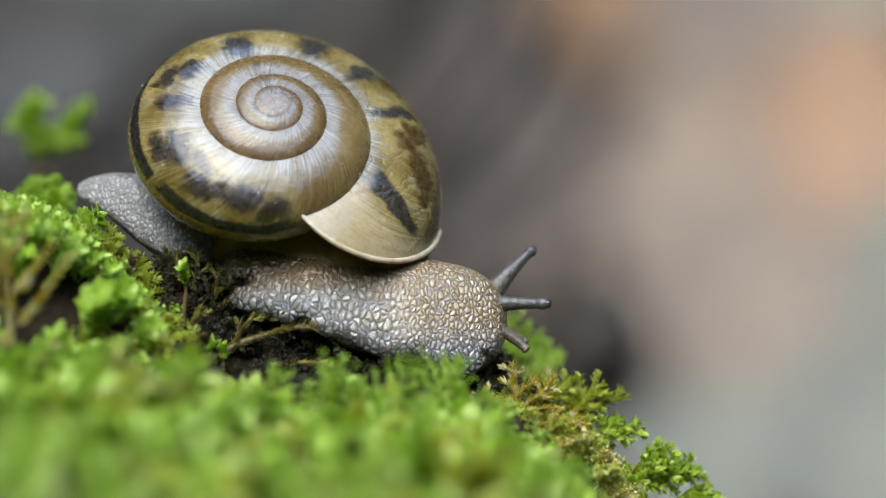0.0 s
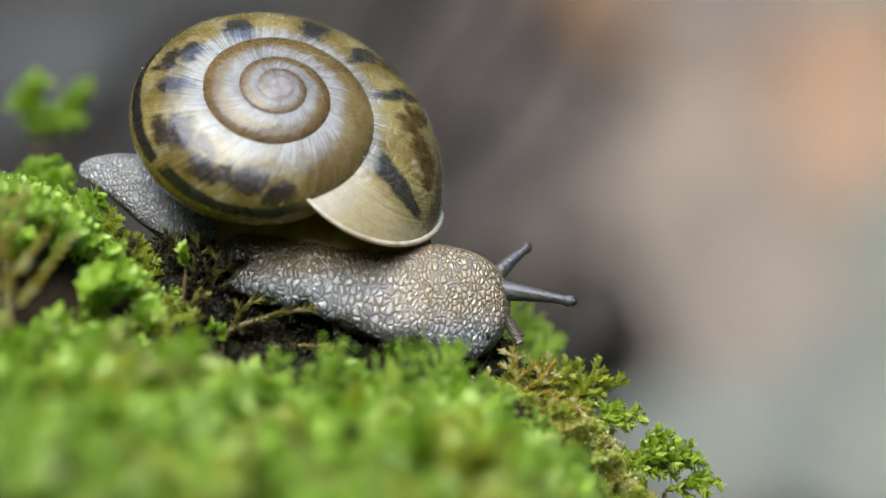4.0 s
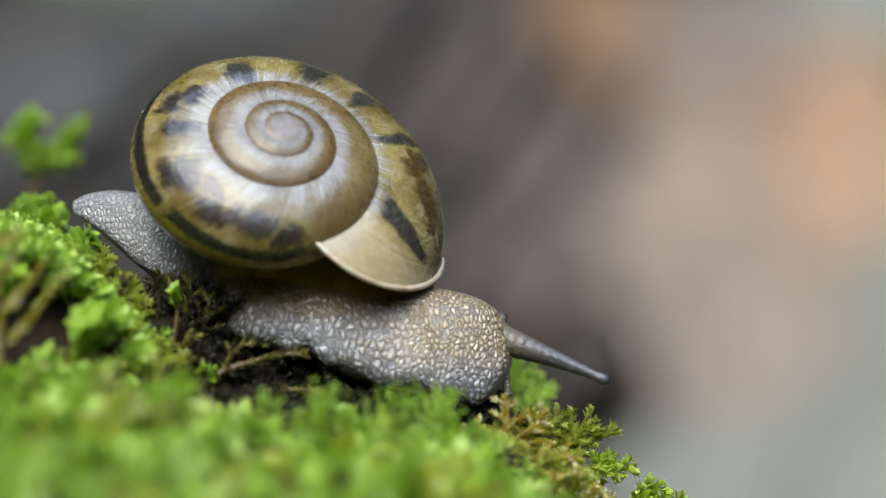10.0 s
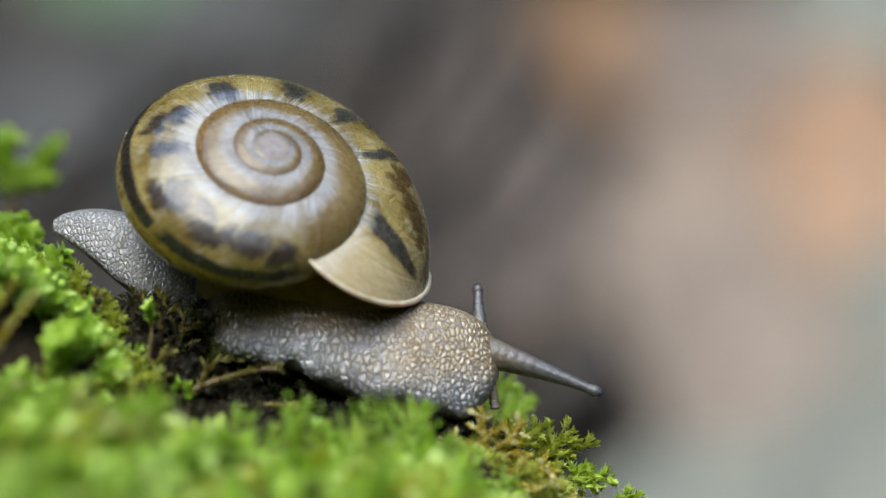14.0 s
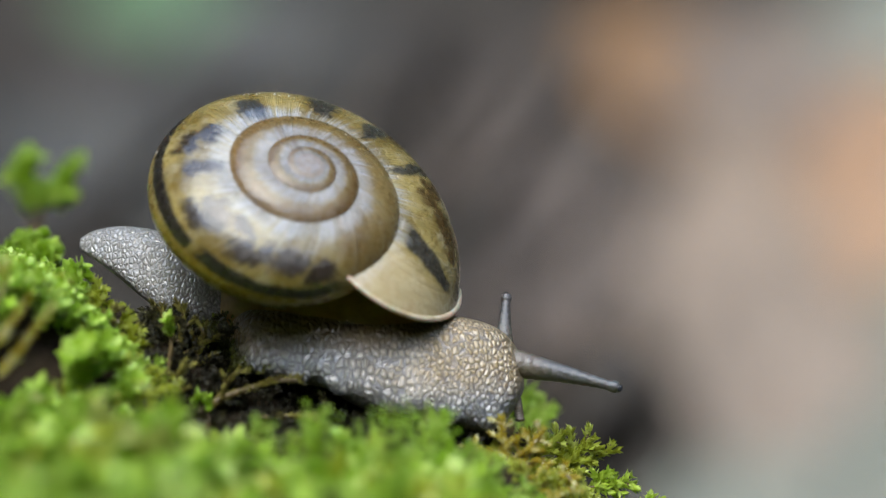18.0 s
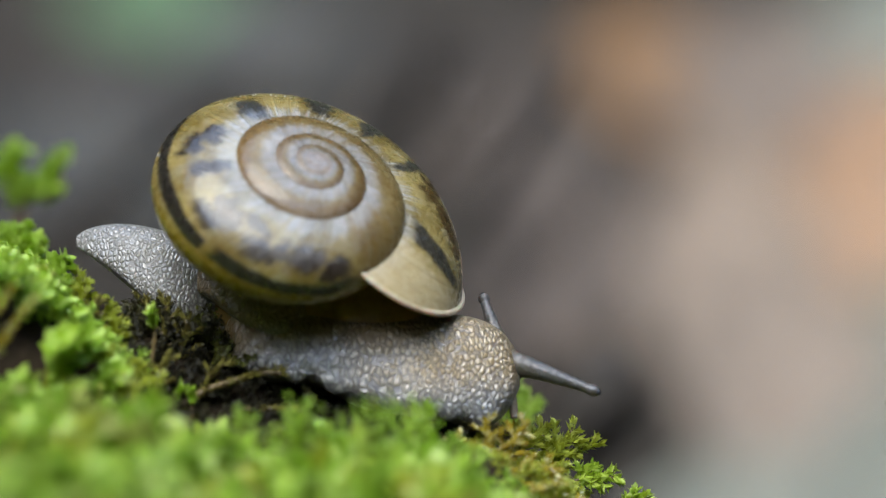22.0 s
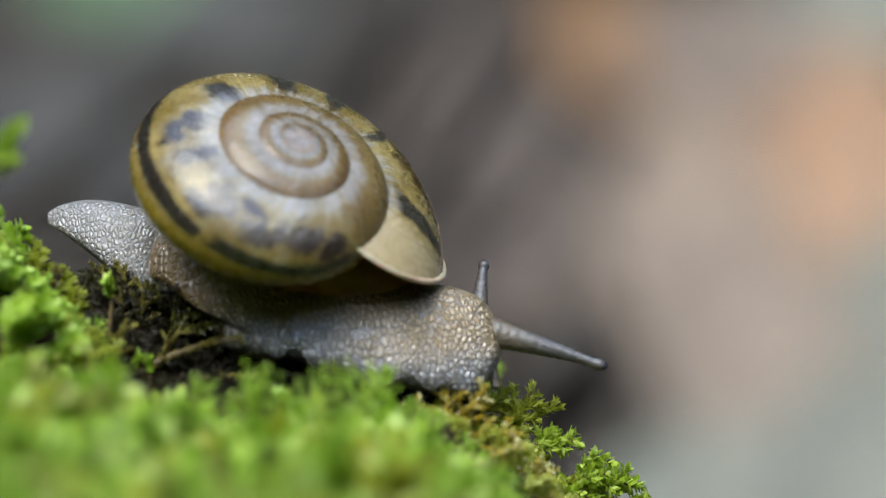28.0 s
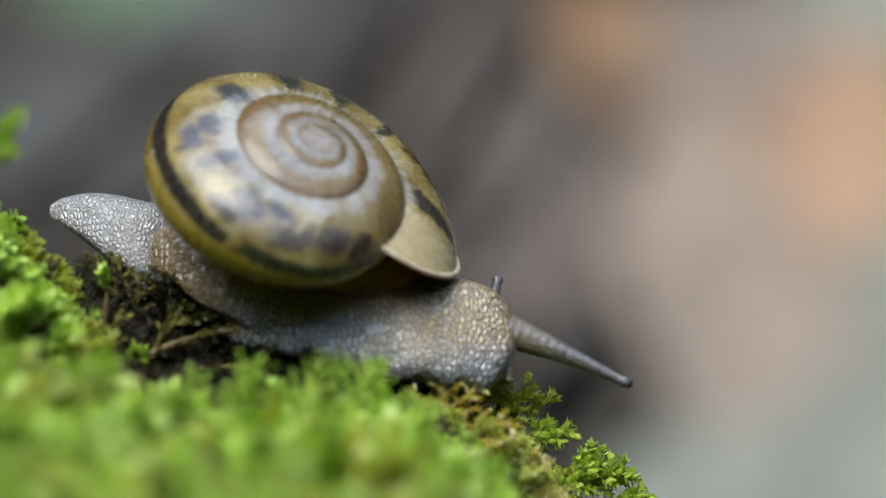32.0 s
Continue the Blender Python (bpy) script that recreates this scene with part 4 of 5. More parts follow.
def shell_point(phi, psi):
    """phi: growth angle, 0 at the mouth; psi: round the whorl, 0 outwards, 90 degrees towards the apex."""
    phi, psi = np.asarray(phi, float), np.asarray(psi, float)
    w = np.clip((phi + 3 * np.pi) / (2 * np.pi), 0, 1.5)
    w = np.where(w < 1, w * w / 2, w - 0.5)
    s = np.exp(GROW * phi)
    high = s**1.5014 * (1 -0.0040 * w)
    wide = s * (1 -0.0749 * w)
    az = MOUTH - phi
    r = RHO * wide * (0.4701 + 0.5880 * np.cos(psi))
    z = RHO * high * (-0.7345 + 0.5290 * np.sin(psi))
    return np.stack([r * np.cos(az), r * np.sin(az), z], -1)


def mouth_slant(psi):
    return -radians(62.82) * np.where(psi > 0, np.clip(1 - psi / (np.pi / 2), 0, 1) ** 1.4, np.cos(psi / 2))


def build_shell(parent):
    n, m = 340, 56
    phi = np.linspace(-TURNS * 2 * np.pi, 0, n)
    psi = np.linspace(-np.pi, np.pi, m)
    P, Q = np.meshgrid(phi, psi, indexing="ij")
    ph = P + mouth_slant(Q) * np.clip((P + 2.0) / 2.0, 0, 1)
    v = shell_point(ph, Q)
    # slight uneven growth
    v += (0.010 * np.sin(P * 9 + 2 * np.sin(Q)) * np.exp(GROW * P))[..., None] * np.stack([np.cos(MOUTH - ph) * np.cos(Q), np.sin(MOUTH - ph) * np.cos(Q), np.sin(Q)], -1)
    v[0] = v[0].mean(0)
    quads = grid_quads(n, m)
    uv = np.stack([(P + TURNS * 2 * np.pi) / (2 * np.pi), Q / (2 * np.pi)], -1).reshape(-1, 2)
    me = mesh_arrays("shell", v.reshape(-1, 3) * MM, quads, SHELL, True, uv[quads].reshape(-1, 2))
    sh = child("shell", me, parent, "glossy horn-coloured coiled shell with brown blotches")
    # rolled pale lip along the open edge
    q = np.linspace(-radians(150), radians(95), 70)
    edge = shell_point(mouth_slant(q) + 0.012, q)
    lip = tube(edge, 0.11 + 0.12 * np.sin(np.linspace(0, np.pi, 70)), 10)
    child("lip", mesh_arrays("lip", lip[0] * MM, lip[1], LIP), sh, "pale cream rolled lip of the shell")
    for t, g, size in ((4.507, 0.121, 0.05), (4.516, 0.130, 0.07), (4.521, 0.126, 0.05), (4.538, 0.140, 0.08), (4.543, 0.148, 0.05), (4.556, 0.148, 0.08), (4.562, 0.156, 0.05), (4.37, 0.03, 0.08)):
        at = shell_point((t - TURNS) * 2 * np.pi, g * 2 * np.pi)
        ball("grain", sh, at, size, GRIT)
    rng = np.random.default_rng(31)
    for _ in range(26):
        t, g = rng.uniform(3.1, 4.96), rng.uniform(0.06, 0.19)
        at = shell_point((t - TURNS) * 2 * np.pi + mouth_slant(np.array(g * 2 * np.pi)) * max(0, (t - TURNS) * math.pi + 1), g * 2 * np.pi)
        ball("grain", sh, at, rng.uniform(0.025, 0.05), GRIT)
    return sh


def build_body(name, stations, mat, parent, label, frill=0.25, n=150, m=72):
    """A slug-like body through stations of x, z of top, z of sole, half width, y."""
    st = np.array(stations, float)
    k = np.linspace(0, len(st) - 1, n)
    cols = [smooth_curve(np.arange(len(st)), st[:, c], k) for c in range(5)]
    th = np.linspace(0, 2 * np.pi, m, endpoint=False)
    rows = []
    for i in range(n):
        x, zt, zb, w, y = (c[i] for c in cols)
        c, s = np.cos(th), np.sin(th)
        h = max(zt - zb, 0.05)
        up = np.where(s > 0, np.abs(s) ** 0.85, -0.10 * np.abs(s))
        wide = np.sign(c) * np.abs(c) ** 0.8
        wave = frill * np.exp(-(np.abs(s) / 0.22) ** 2) * np.sin(x * 1.9 + 1.3 * np.sin(x * 0.7)) * min(1, w / 3)
        flare = 1 + 0.10 * np.exp(-((s - 0.05) / 0.25) ** 2)
        rows.append(np.stack([np.full(m, x), y + wide * w * flare, zb + h * (up + 0.1) / 1.1 + wave], 1))
    v = np.array(rows)
    v[0] = v[0].mean(0) * 0.92 + v[0] * 0.08
    v[-1] = v[-1].mean(0) * 0.92 + v[-1] * 0.08
    caps = [v[0].mean(0, keepdims=True).repeat(m, 0)[None], v, v[-1].mean(0, keepdims=True).repeat(m, 0)[None]]
    v = np.concatenate(caps)
    me = mesh_arrays(name, v.reshape(-1, 3) * MM, grid_quads(n + 2, m, True), mat)
    return child(name, me, parent, label)


def build_tentacle(name, parent, length, r0, r1, bulb, label):
    """Along its own x axis, root at 0."""
    t = np.linspace(0, 1, 60)
    rad = r1 + (r0 - r1) * (1 - t) ** 1.25
    rad += bulb * np.exp(-((t - 0.955) / 0.045) ** 2)
    rad *= np.sqrt(np.clip((1.0 - t) / 0.035, 0, 1))
    rad += 0.02 * np.sin(t * 90) * (rad > 0.1)
    path = np.stack([t * length, 0.10 * np.sin(t * 3.0), 0.16 * np.sin(t * 2.6)], 1)
    v, q = tube(path, rad + 0.004, 20)
    return child(name, mesh_arrays(name, v * MM, q, TENT), parent, label)


def ball(name, parent, at, r, mat, label=""):
    bm = bmesh.new()
    bmesh.ops.create_uvsphere(bm, u_segments=20, v_segments=12, radius=r * MM)
    bmesh.ops.translate(bm, vec=Vector(at) * MM, verts=bm.verts)
    for f in bm.faces:
        f.smooth = True
    me = bpy.data.meshes.new(name)
    bm.to_mesh(me)
    bm.free()
    me.materials.append(mat)
    return child(name, me, parent, label)


def build_snail():
    snail = thing("snail", STAGE, "grey-brown land snail with a banded horn shell crawling over moss", "snail")
    shell = build_shell(snail)
    body = build_body("body", [
        (-15.0, -1.2, -2.6, 0.6, 4.2), (-14.6, -0.4, -3.2, 2.0, 4.2), (-13.6, 0.2, -4.0, 3.4, 4.1), (-12.0, 0.4, -4.8, 4.1, 4.0),
        (-9.0, 0.4, -5.2, 4.5, 3.7), (-6.3, 0.0, -6.7, 4.6, 3.5), (-3.2, -0.3, -7.4, 4.4, 3.4), (-0.5, -0.75, -8.0, 4.0, 3.3),
        (1.6, -1.25, -8.5, 3.5, 3.2), (3.0, -2.0, -7.7, 2.9, 3.2), (3.8, -3.0, -6.6, 2.2, 3.2), (4.25, -4.1, -5.7, 0.9, 3.2)],
        SKIN, snail, "tan and grey tuberculate body and head", 0.42)
    build_body("mantle", [
        (-17.0, 1.4, 0.6, 0.5, 6.2), (-15.4, 2.4, -0.8, 1.8, 5.9), (-13.2, 3.4, -2.3, 3.0, 5.4), (-11.2, 3.4, -3.4, 3.7, 5.0), (-9.0, 3.4, -3.9, 4.1, 4.6),
        (-5.0, 2.4, -3.9, 3.9, 4.3), (-2.2, 1.0, -3.2, 3.0, 4.0), (-0.8, -0.6, -2.2, 0.8, 3.8)],
        MANTLE, body, "brown smooth mantle under the shell", 0.0, 60, 40)
    tail = build_body("tail", [
        (-24.5, 4.3, 3.6, 0.4, 6.4), (-23.6, 4.8, 3.0, 1.1, 6.4), (-22.0, 5.1, 1.8, 1.9, 6.2), (-20.3, 5.0, 0.4, 2.6, 6.0),
        (-18.5, 4.6, -0.9, 3.1, 5.8), (-16.7, 4.2, -1.9, 3.0, 6.0), (-14.5, 3.6, -2.6, 2.3, 6.4), (-11.5, 1.8, -3.0, 1.6, 6.6), (-9.5, -0.5, -2.8, 0.8, 6.4)],
        TAILSKIN, snail, "pale grey finely netted tail of the foot", 0.12)
    foot = build_body("foot", [
        (-18.6, 2.2, 0.6, 1.0, 5.2), (-16.4, 3.0, -0.85, 3.4, 4.8), (-14.2, 3.0, -2.5, 4.2, 4.3), (-12.4, 2.6, -3.6, 4.5, 4.0), (-10.6, 2.0, -4.7, 4.5, 3.8),
        (-8.5, 1.0, -5.2, 4.2, 3.8), (-6.8, -0.5, -5.2, 3.0, 3.8), (-6.0, -2.0, -4.0, 0.8, 3.8)],
        FOOTSKIN, snail, "grey wrinkled middle of the foot", 0.2)
    near = build_tentacle("eye_tentacle", snail, 8.8, 1.15, 0.25, 0.13, "dark grey eye stalk")
    ball("eye", near, (8.60, 0.02, 0.08), 0.28, EYE, "small black glossy eye")
    far = build_tentacle("eye_tentacle", snail, 6.4, 1.0, 0.24, 0.13, "dark grey eye stalk on the far side")
    ball("eye", far, (6.24, 0.05, 0.07), 0.25, EYE, "small black glossy eye")
    feel_a = build_tentacle("feeler", snail, 2.6, 0.42, 0.26, 0.06, "short dark lower feeler")
    feel_b = build_tentacle("feeler", snail, 2.4, 0.40, 0.25, 0.06, "short dark lower feeler")
    return snail, shell, body, tail, near, far, feel_a, feel_b, foot


# ---- the forest floor behind ----
def leaf_blade(length, width, curl, seed):
    rng = np.random.default_rng(seed)
    n, m = 18, 11
    t = np.linspace(0, 1, n)[:, None]
    s = np.linspace(-1, 1, m)[None, :]
    w = width * 0.5 * np.sin(np.pi * t**0.85) ** 0.8 * (1 + 0.08 * np.sin(t * 26 + seed))
    x = s * w
    y = length * t + 0 * s
    z = curl * length * (0.55 * s**2 * np.sin(np.pi * t) + 0.5 * (t - 0.4) ** 2) + 0.012 * length * np.sin(9 * s + 5 * t + seed) + 0.01 * length * np.abs(np.sin(t * 22)) * np.abs(s)
    return np.stack([x, y, z], -1).reshape(-1, 3), grid_quads(n, m)


def dead_leaf(x, y, z, length, width, curl, turn, lift, mat, label, seed):
    """A fallen leaf with blade and midrib; lift: degrees its tip is propped up."""
    v, q = leaf_blade(length, width, curl, seed)
    ob = thing("dead_leaf", pose(x, y, z, rx=lift, rz=turn), label, "dead leaf", "fallen leaves")
    child("blade", mesh_arrays("blade", v, q, mat), ob)
    k = np.linspace(-0.25, 0.96, 14)
    mid = np.stack([0 * k, length * k, curl * length * 0.5 * (np.clip(k, 0, 1) - 0.4) ** 2 + 0.001], 1)
    mv, mq = tube(mid, np.linspace(0.0016, 0.0005, 14) * length / 0.1, 6)
    child("midrib", mesh_arrays("midrib", mv, mq, RIB), ob, "raised pale midrib")
    return ob


RIB = mat_plain("leaf_rib", (0.20, 0.13, 0.08), (0.34, 0.25, 0.17), 200, 0.6)
PINK = mat_leaf("pinkish_dry_leaf", (0.172, 0.126, 0.090), (0.250, 0.190, 0.139), (0.305, 0.243, 0.186))
ROSE = mat_leaf("dull_pinkish_leaf", (0.136, 0.102, 0.074), (0.200, 0.155, 0.116), (0.246, 0.200, 0.155))
BEIGE = mat_leaf("brownish_beige_leaf", (0.098, 0.073, 0.054), (0.146, 0.112, 0.085), (0.188, 0.149, 0.116))
ORANGE = mat_leaf("orange_dry_leaf", (0.225, 0.126, 0.067), (0.310, 0.187, 0.107), (0.368, 0.245, 0.156))
TAN = mat_leaf("tan_dry_leaf", (0.140, 0.072, 0.030), (0.200, 0.108, 0.046), (0.245, 0.145, 0.070))
OLIVE = mat_leaf("olive_grey_leaf", (0.110, 0.112, 0.086), (0.158, 0.160, 0.124), (0.192, 0.192, 0.155))
GREY = mat_leaf("grey_rotten_leaf", (0.029, 0.030, 0.027), (0.045, 0.045, 0.040), (0.061, 0.061, 0.053))
BROWN = mat_leaf("brown_rotten_leaf", (0.015, 0.0120, 0.0092), (0.026, 0.0212, 0.0164), (0.038, 0.0315, 0.025))
DUSK = mat_leaf("dull_brown_leaf", (0.044, 0.034, 0.026), (0.068, 0.053, 0.042), (0.092, 0.073, 0.058))
GREEN = mat_leaf("green_leaf", (0.050, 0.105, 0.045), (0.085, 0.150, 0.070), (0.125, 0.190, 0.105))


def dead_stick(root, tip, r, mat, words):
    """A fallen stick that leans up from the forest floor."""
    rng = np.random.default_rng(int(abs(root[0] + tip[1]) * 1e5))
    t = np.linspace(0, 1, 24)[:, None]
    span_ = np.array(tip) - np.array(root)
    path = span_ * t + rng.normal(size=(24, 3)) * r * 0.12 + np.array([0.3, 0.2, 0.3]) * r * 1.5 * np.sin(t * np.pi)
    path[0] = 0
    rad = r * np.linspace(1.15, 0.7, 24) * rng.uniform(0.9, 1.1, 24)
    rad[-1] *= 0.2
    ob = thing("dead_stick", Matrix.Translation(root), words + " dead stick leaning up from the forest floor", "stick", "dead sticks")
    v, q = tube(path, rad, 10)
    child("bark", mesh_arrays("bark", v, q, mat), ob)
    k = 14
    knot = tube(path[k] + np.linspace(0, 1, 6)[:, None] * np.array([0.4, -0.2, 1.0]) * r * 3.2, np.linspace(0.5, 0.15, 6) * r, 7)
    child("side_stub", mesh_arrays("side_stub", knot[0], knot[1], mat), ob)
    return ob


def build_floor():
    rings = np.concatenate([np.linspace(0, 1.6, 60), np.geomspace(1.7, 60, 24)])
    th = np.linspace(0, 2 * np.pi, 97)[:-1]
    R, T = np.meshgrid(rings, th, indexing="ij")
    x, y = R * np.cos(T), R * np.sin(T) + 0.3
    z = np.array([0.012 * noise.noise(Vector((a * 5, b * 5, 0))) + 0.004 * noise.noise(Vector((a * 22, b * 22, 0))) for a, b in zip(x.ravel(), y.ravel())])
    v = np.stack([x.ravel(), y.ravel(), z - 0.004], 1)
    ob = new("ground", mesh_arrays("ground", v, grid_quads(len(rings), len(th), True), mat_floor()))
    tagged(ob, "dark brown forest floor of humus and rotting leaves", "ground", kind="structure")


def build_litter():
    rng = np.random.default_rng(11)
    vs, qs, k = [], [], 0
    for i in range(420):
        a, r = rng.uniform(0, 6.28), 0.16 + 1.5 * rng.random() ** 0.8
        x, y = r * math.cos(a), 0.25 + r * math.sin(a)
        if -0.14 < x < 0.08 and -0.5 < y < 0.14 or abs(x) < 0.2 and 0.3 < y < 1.0:
            continue
        v, q = leaf_blade(rng.uniform(0.04, 0.08), rng.uniform(0.025, 0.045), rng.uniform(0.1, 0.5), i)
        m = np.array(pose(x, y, 0.012 + 0.012 * rng.random(), rng.uniform(-15, 25), rng.uniform(-20, 20), rng.uniform(0, 360)))
        vs.append(v @ m[:3, :3].T + m[:3, 3])
        qs.append(q + k)
        k += len(v)
    ob = new("leaf_litter", mesh_arrays("leaf_litter", np.concatenate(vs), np.concatenate(qs), BROWN))
    tagged(ob, "brown rotting leaf litter lying on the forest floor", "leaf litter", kind="stuff")
    dull = "dry fallen leaf propped on the forest floor"

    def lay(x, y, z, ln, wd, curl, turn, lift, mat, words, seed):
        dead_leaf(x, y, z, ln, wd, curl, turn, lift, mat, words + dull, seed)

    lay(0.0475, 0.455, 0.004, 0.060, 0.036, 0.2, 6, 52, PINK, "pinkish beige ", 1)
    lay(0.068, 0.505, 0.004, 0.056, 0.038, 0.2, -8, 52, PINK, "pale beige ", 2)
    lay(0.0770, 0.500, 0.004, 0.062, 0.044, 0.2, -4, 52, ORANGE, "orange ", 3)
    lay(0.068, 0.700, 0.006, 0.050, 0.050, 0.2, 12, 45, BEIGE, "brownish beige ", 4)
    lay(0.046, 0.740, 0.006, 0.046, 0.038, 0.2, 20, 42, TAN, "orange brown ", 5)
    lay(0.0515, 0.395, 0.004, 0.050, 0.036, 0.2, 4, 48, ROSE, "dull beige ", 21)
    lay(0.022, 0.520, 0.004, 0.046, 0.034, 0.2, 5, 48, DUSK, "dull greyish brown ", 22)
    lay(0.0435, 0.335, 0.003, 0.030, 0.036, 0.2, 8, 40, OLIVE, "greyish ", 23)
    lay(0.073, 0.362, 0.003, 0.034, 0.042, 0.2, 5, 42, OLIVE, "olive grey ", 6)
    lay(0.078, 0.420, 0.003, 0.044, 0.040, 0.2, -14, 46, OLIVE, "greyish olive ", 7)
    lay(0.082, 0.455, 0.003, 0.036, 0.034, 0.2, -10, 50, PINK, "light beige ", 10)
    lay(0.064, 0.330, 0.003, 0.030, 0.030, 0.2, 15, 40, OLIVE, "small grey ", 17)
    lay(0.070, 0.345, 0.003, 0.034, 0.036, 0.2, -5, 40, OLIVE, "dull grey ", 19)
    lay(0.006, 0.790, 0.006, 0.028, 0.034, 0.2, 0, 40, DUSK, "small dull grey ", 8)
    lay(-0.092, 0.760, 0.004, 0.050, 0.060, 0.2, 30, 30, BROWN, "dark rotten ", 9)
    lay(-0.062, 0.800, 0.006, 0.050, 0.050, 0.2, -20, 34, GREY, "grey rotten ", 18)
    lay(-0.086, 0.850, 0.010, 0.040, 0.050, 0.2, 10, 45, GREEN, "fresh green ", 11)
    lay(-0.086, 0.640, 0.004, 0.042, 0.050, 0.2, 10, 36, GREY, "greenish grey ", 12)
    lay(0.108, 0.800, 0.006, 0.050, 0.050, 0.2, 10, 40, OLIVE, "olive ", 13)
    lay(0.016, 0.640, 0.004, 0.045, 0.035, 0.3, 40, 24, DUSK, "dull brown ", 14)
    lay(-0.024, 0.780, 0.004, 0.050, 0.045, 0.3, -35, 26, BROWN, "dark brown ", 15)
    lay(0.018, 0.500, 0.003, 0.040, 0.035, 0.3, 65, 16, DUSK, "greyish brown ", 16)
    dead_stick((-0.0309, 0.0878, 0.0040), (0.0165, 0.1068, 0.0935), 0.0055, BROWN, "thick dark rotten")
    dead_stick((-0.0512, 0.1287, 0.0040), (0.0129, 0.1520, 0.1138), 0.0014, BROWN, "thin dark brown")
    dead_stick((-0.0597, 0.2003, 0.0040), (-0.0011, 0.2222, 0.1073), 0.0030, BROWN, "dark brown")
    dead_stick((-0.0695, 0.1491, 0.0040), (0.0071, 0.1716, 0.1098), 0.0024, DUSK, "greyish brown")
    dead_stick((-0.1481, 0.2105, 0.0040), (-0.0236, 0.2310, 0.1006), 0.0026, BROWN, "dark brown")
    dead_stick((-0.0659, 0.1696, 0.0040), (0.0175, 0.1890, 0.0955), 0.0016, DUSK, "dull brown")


BODY = (
    (0.0, 0.00, -0.00, 0.00, 0.0),
    (1.0, 0.04, -0.02, 0.02, -0.3),
    (2.0, 0.04, -0.04, 0.07, -0.6),
    (3.0, 0.03, -0.06, 0.05, -0.8),
    (3.5, 0.07, -0.07, 0.03, -0.7),
    (5.5, 0.15, -0.10, 0.06, -0.7),
    (6.0, 0.17, -0.11, 0.09, -0.9),
    (7.0, 0.29, -0.13, 0.12, -1.1),
    (8.0, 0.43, -0.15, 0.13, -1.2),
    (9.0, 0.58, -0.17, 0.12, -1.4),
    (10.0, 0.66, -0.19, 0.12, -1.5),
    (11.0, 0.81, -0.21, 0.15, -1.5),
    (12.0, 1.01, -0.22, 0.12, -1.4),
    (12.5, 1.13, -0.23, 0.13, -1.5),
    (13.0, 1.19, -0.24, 0.16, -1.5),
    (14.0, 1.36, -0.26, 0.11, -1.3),
    (14.5, 1.38, -0.27, 0.10, -1.4),
    (16.5, 1.46, -0.31, -0.03, -1.5),
    (17.0, 1.50, -0.32, -0.10, -1.6),
    (18.0, 1.61, -0.34, -0.17, -1.8),
    (19.0, 1.72, -0.36, -0.29, -1.9),
    (20.0, 1.91, -0.38, -0.34, -2.1),
    (21.0, 2.15, -0.39, -0.43, -2.3),
    (22.0, 2.32, -0.41, -0.47, -2.5),
    (23.0, 2.59, -0.43, -0.53, -2.7),
    (24.0, 2.85, -0.45, -0.57, -2.8),
    (25.0, 3.12, -0.47, -0.58, -3.0),
    (25.5, 3.22, -0.48, -0.67, -3.2),
    (27.5, 3.72, -0.52, -0.79, -3.5),
    (28.0, 3.76, -0.53, -0.80, -3.7),
    (29.0, 4.02, -0.54, -0.82, -4.1),
    (30.0, 4.31, -0.56, -0.92, -4.4),
    (31.0, 4.61, -0.58, -0.92, -4.8),
    (32.0, 4.88, -0.60, -0.96, -5.3),
)


def stalk(part, length, root, tips):
    """Points a stalk from its root on the moving head to the given tips; it slides in and out of the head."""
    rows = []
    for t, *tip in tips:
        bx, by, bz = (np.interp(t, [b[0] for b in BODY], [b[k] for b in BODY]) for k in (1, 2, 3))
        way = Vector(tip) - Vector((root[0] + bx, root[1] + by, root[2] + bz))
        way.normalize()
        at = Vector(tip) - way * length
        yaw, dip = math.degrees(math.atan2(way.y, way.x)), -math.degrees(math.asin(way.z))
        rows.append((t, pose(at.x * MM, at.y * MM, at.z * MM, 0, dip, yaw)))
    walk(part, rows)


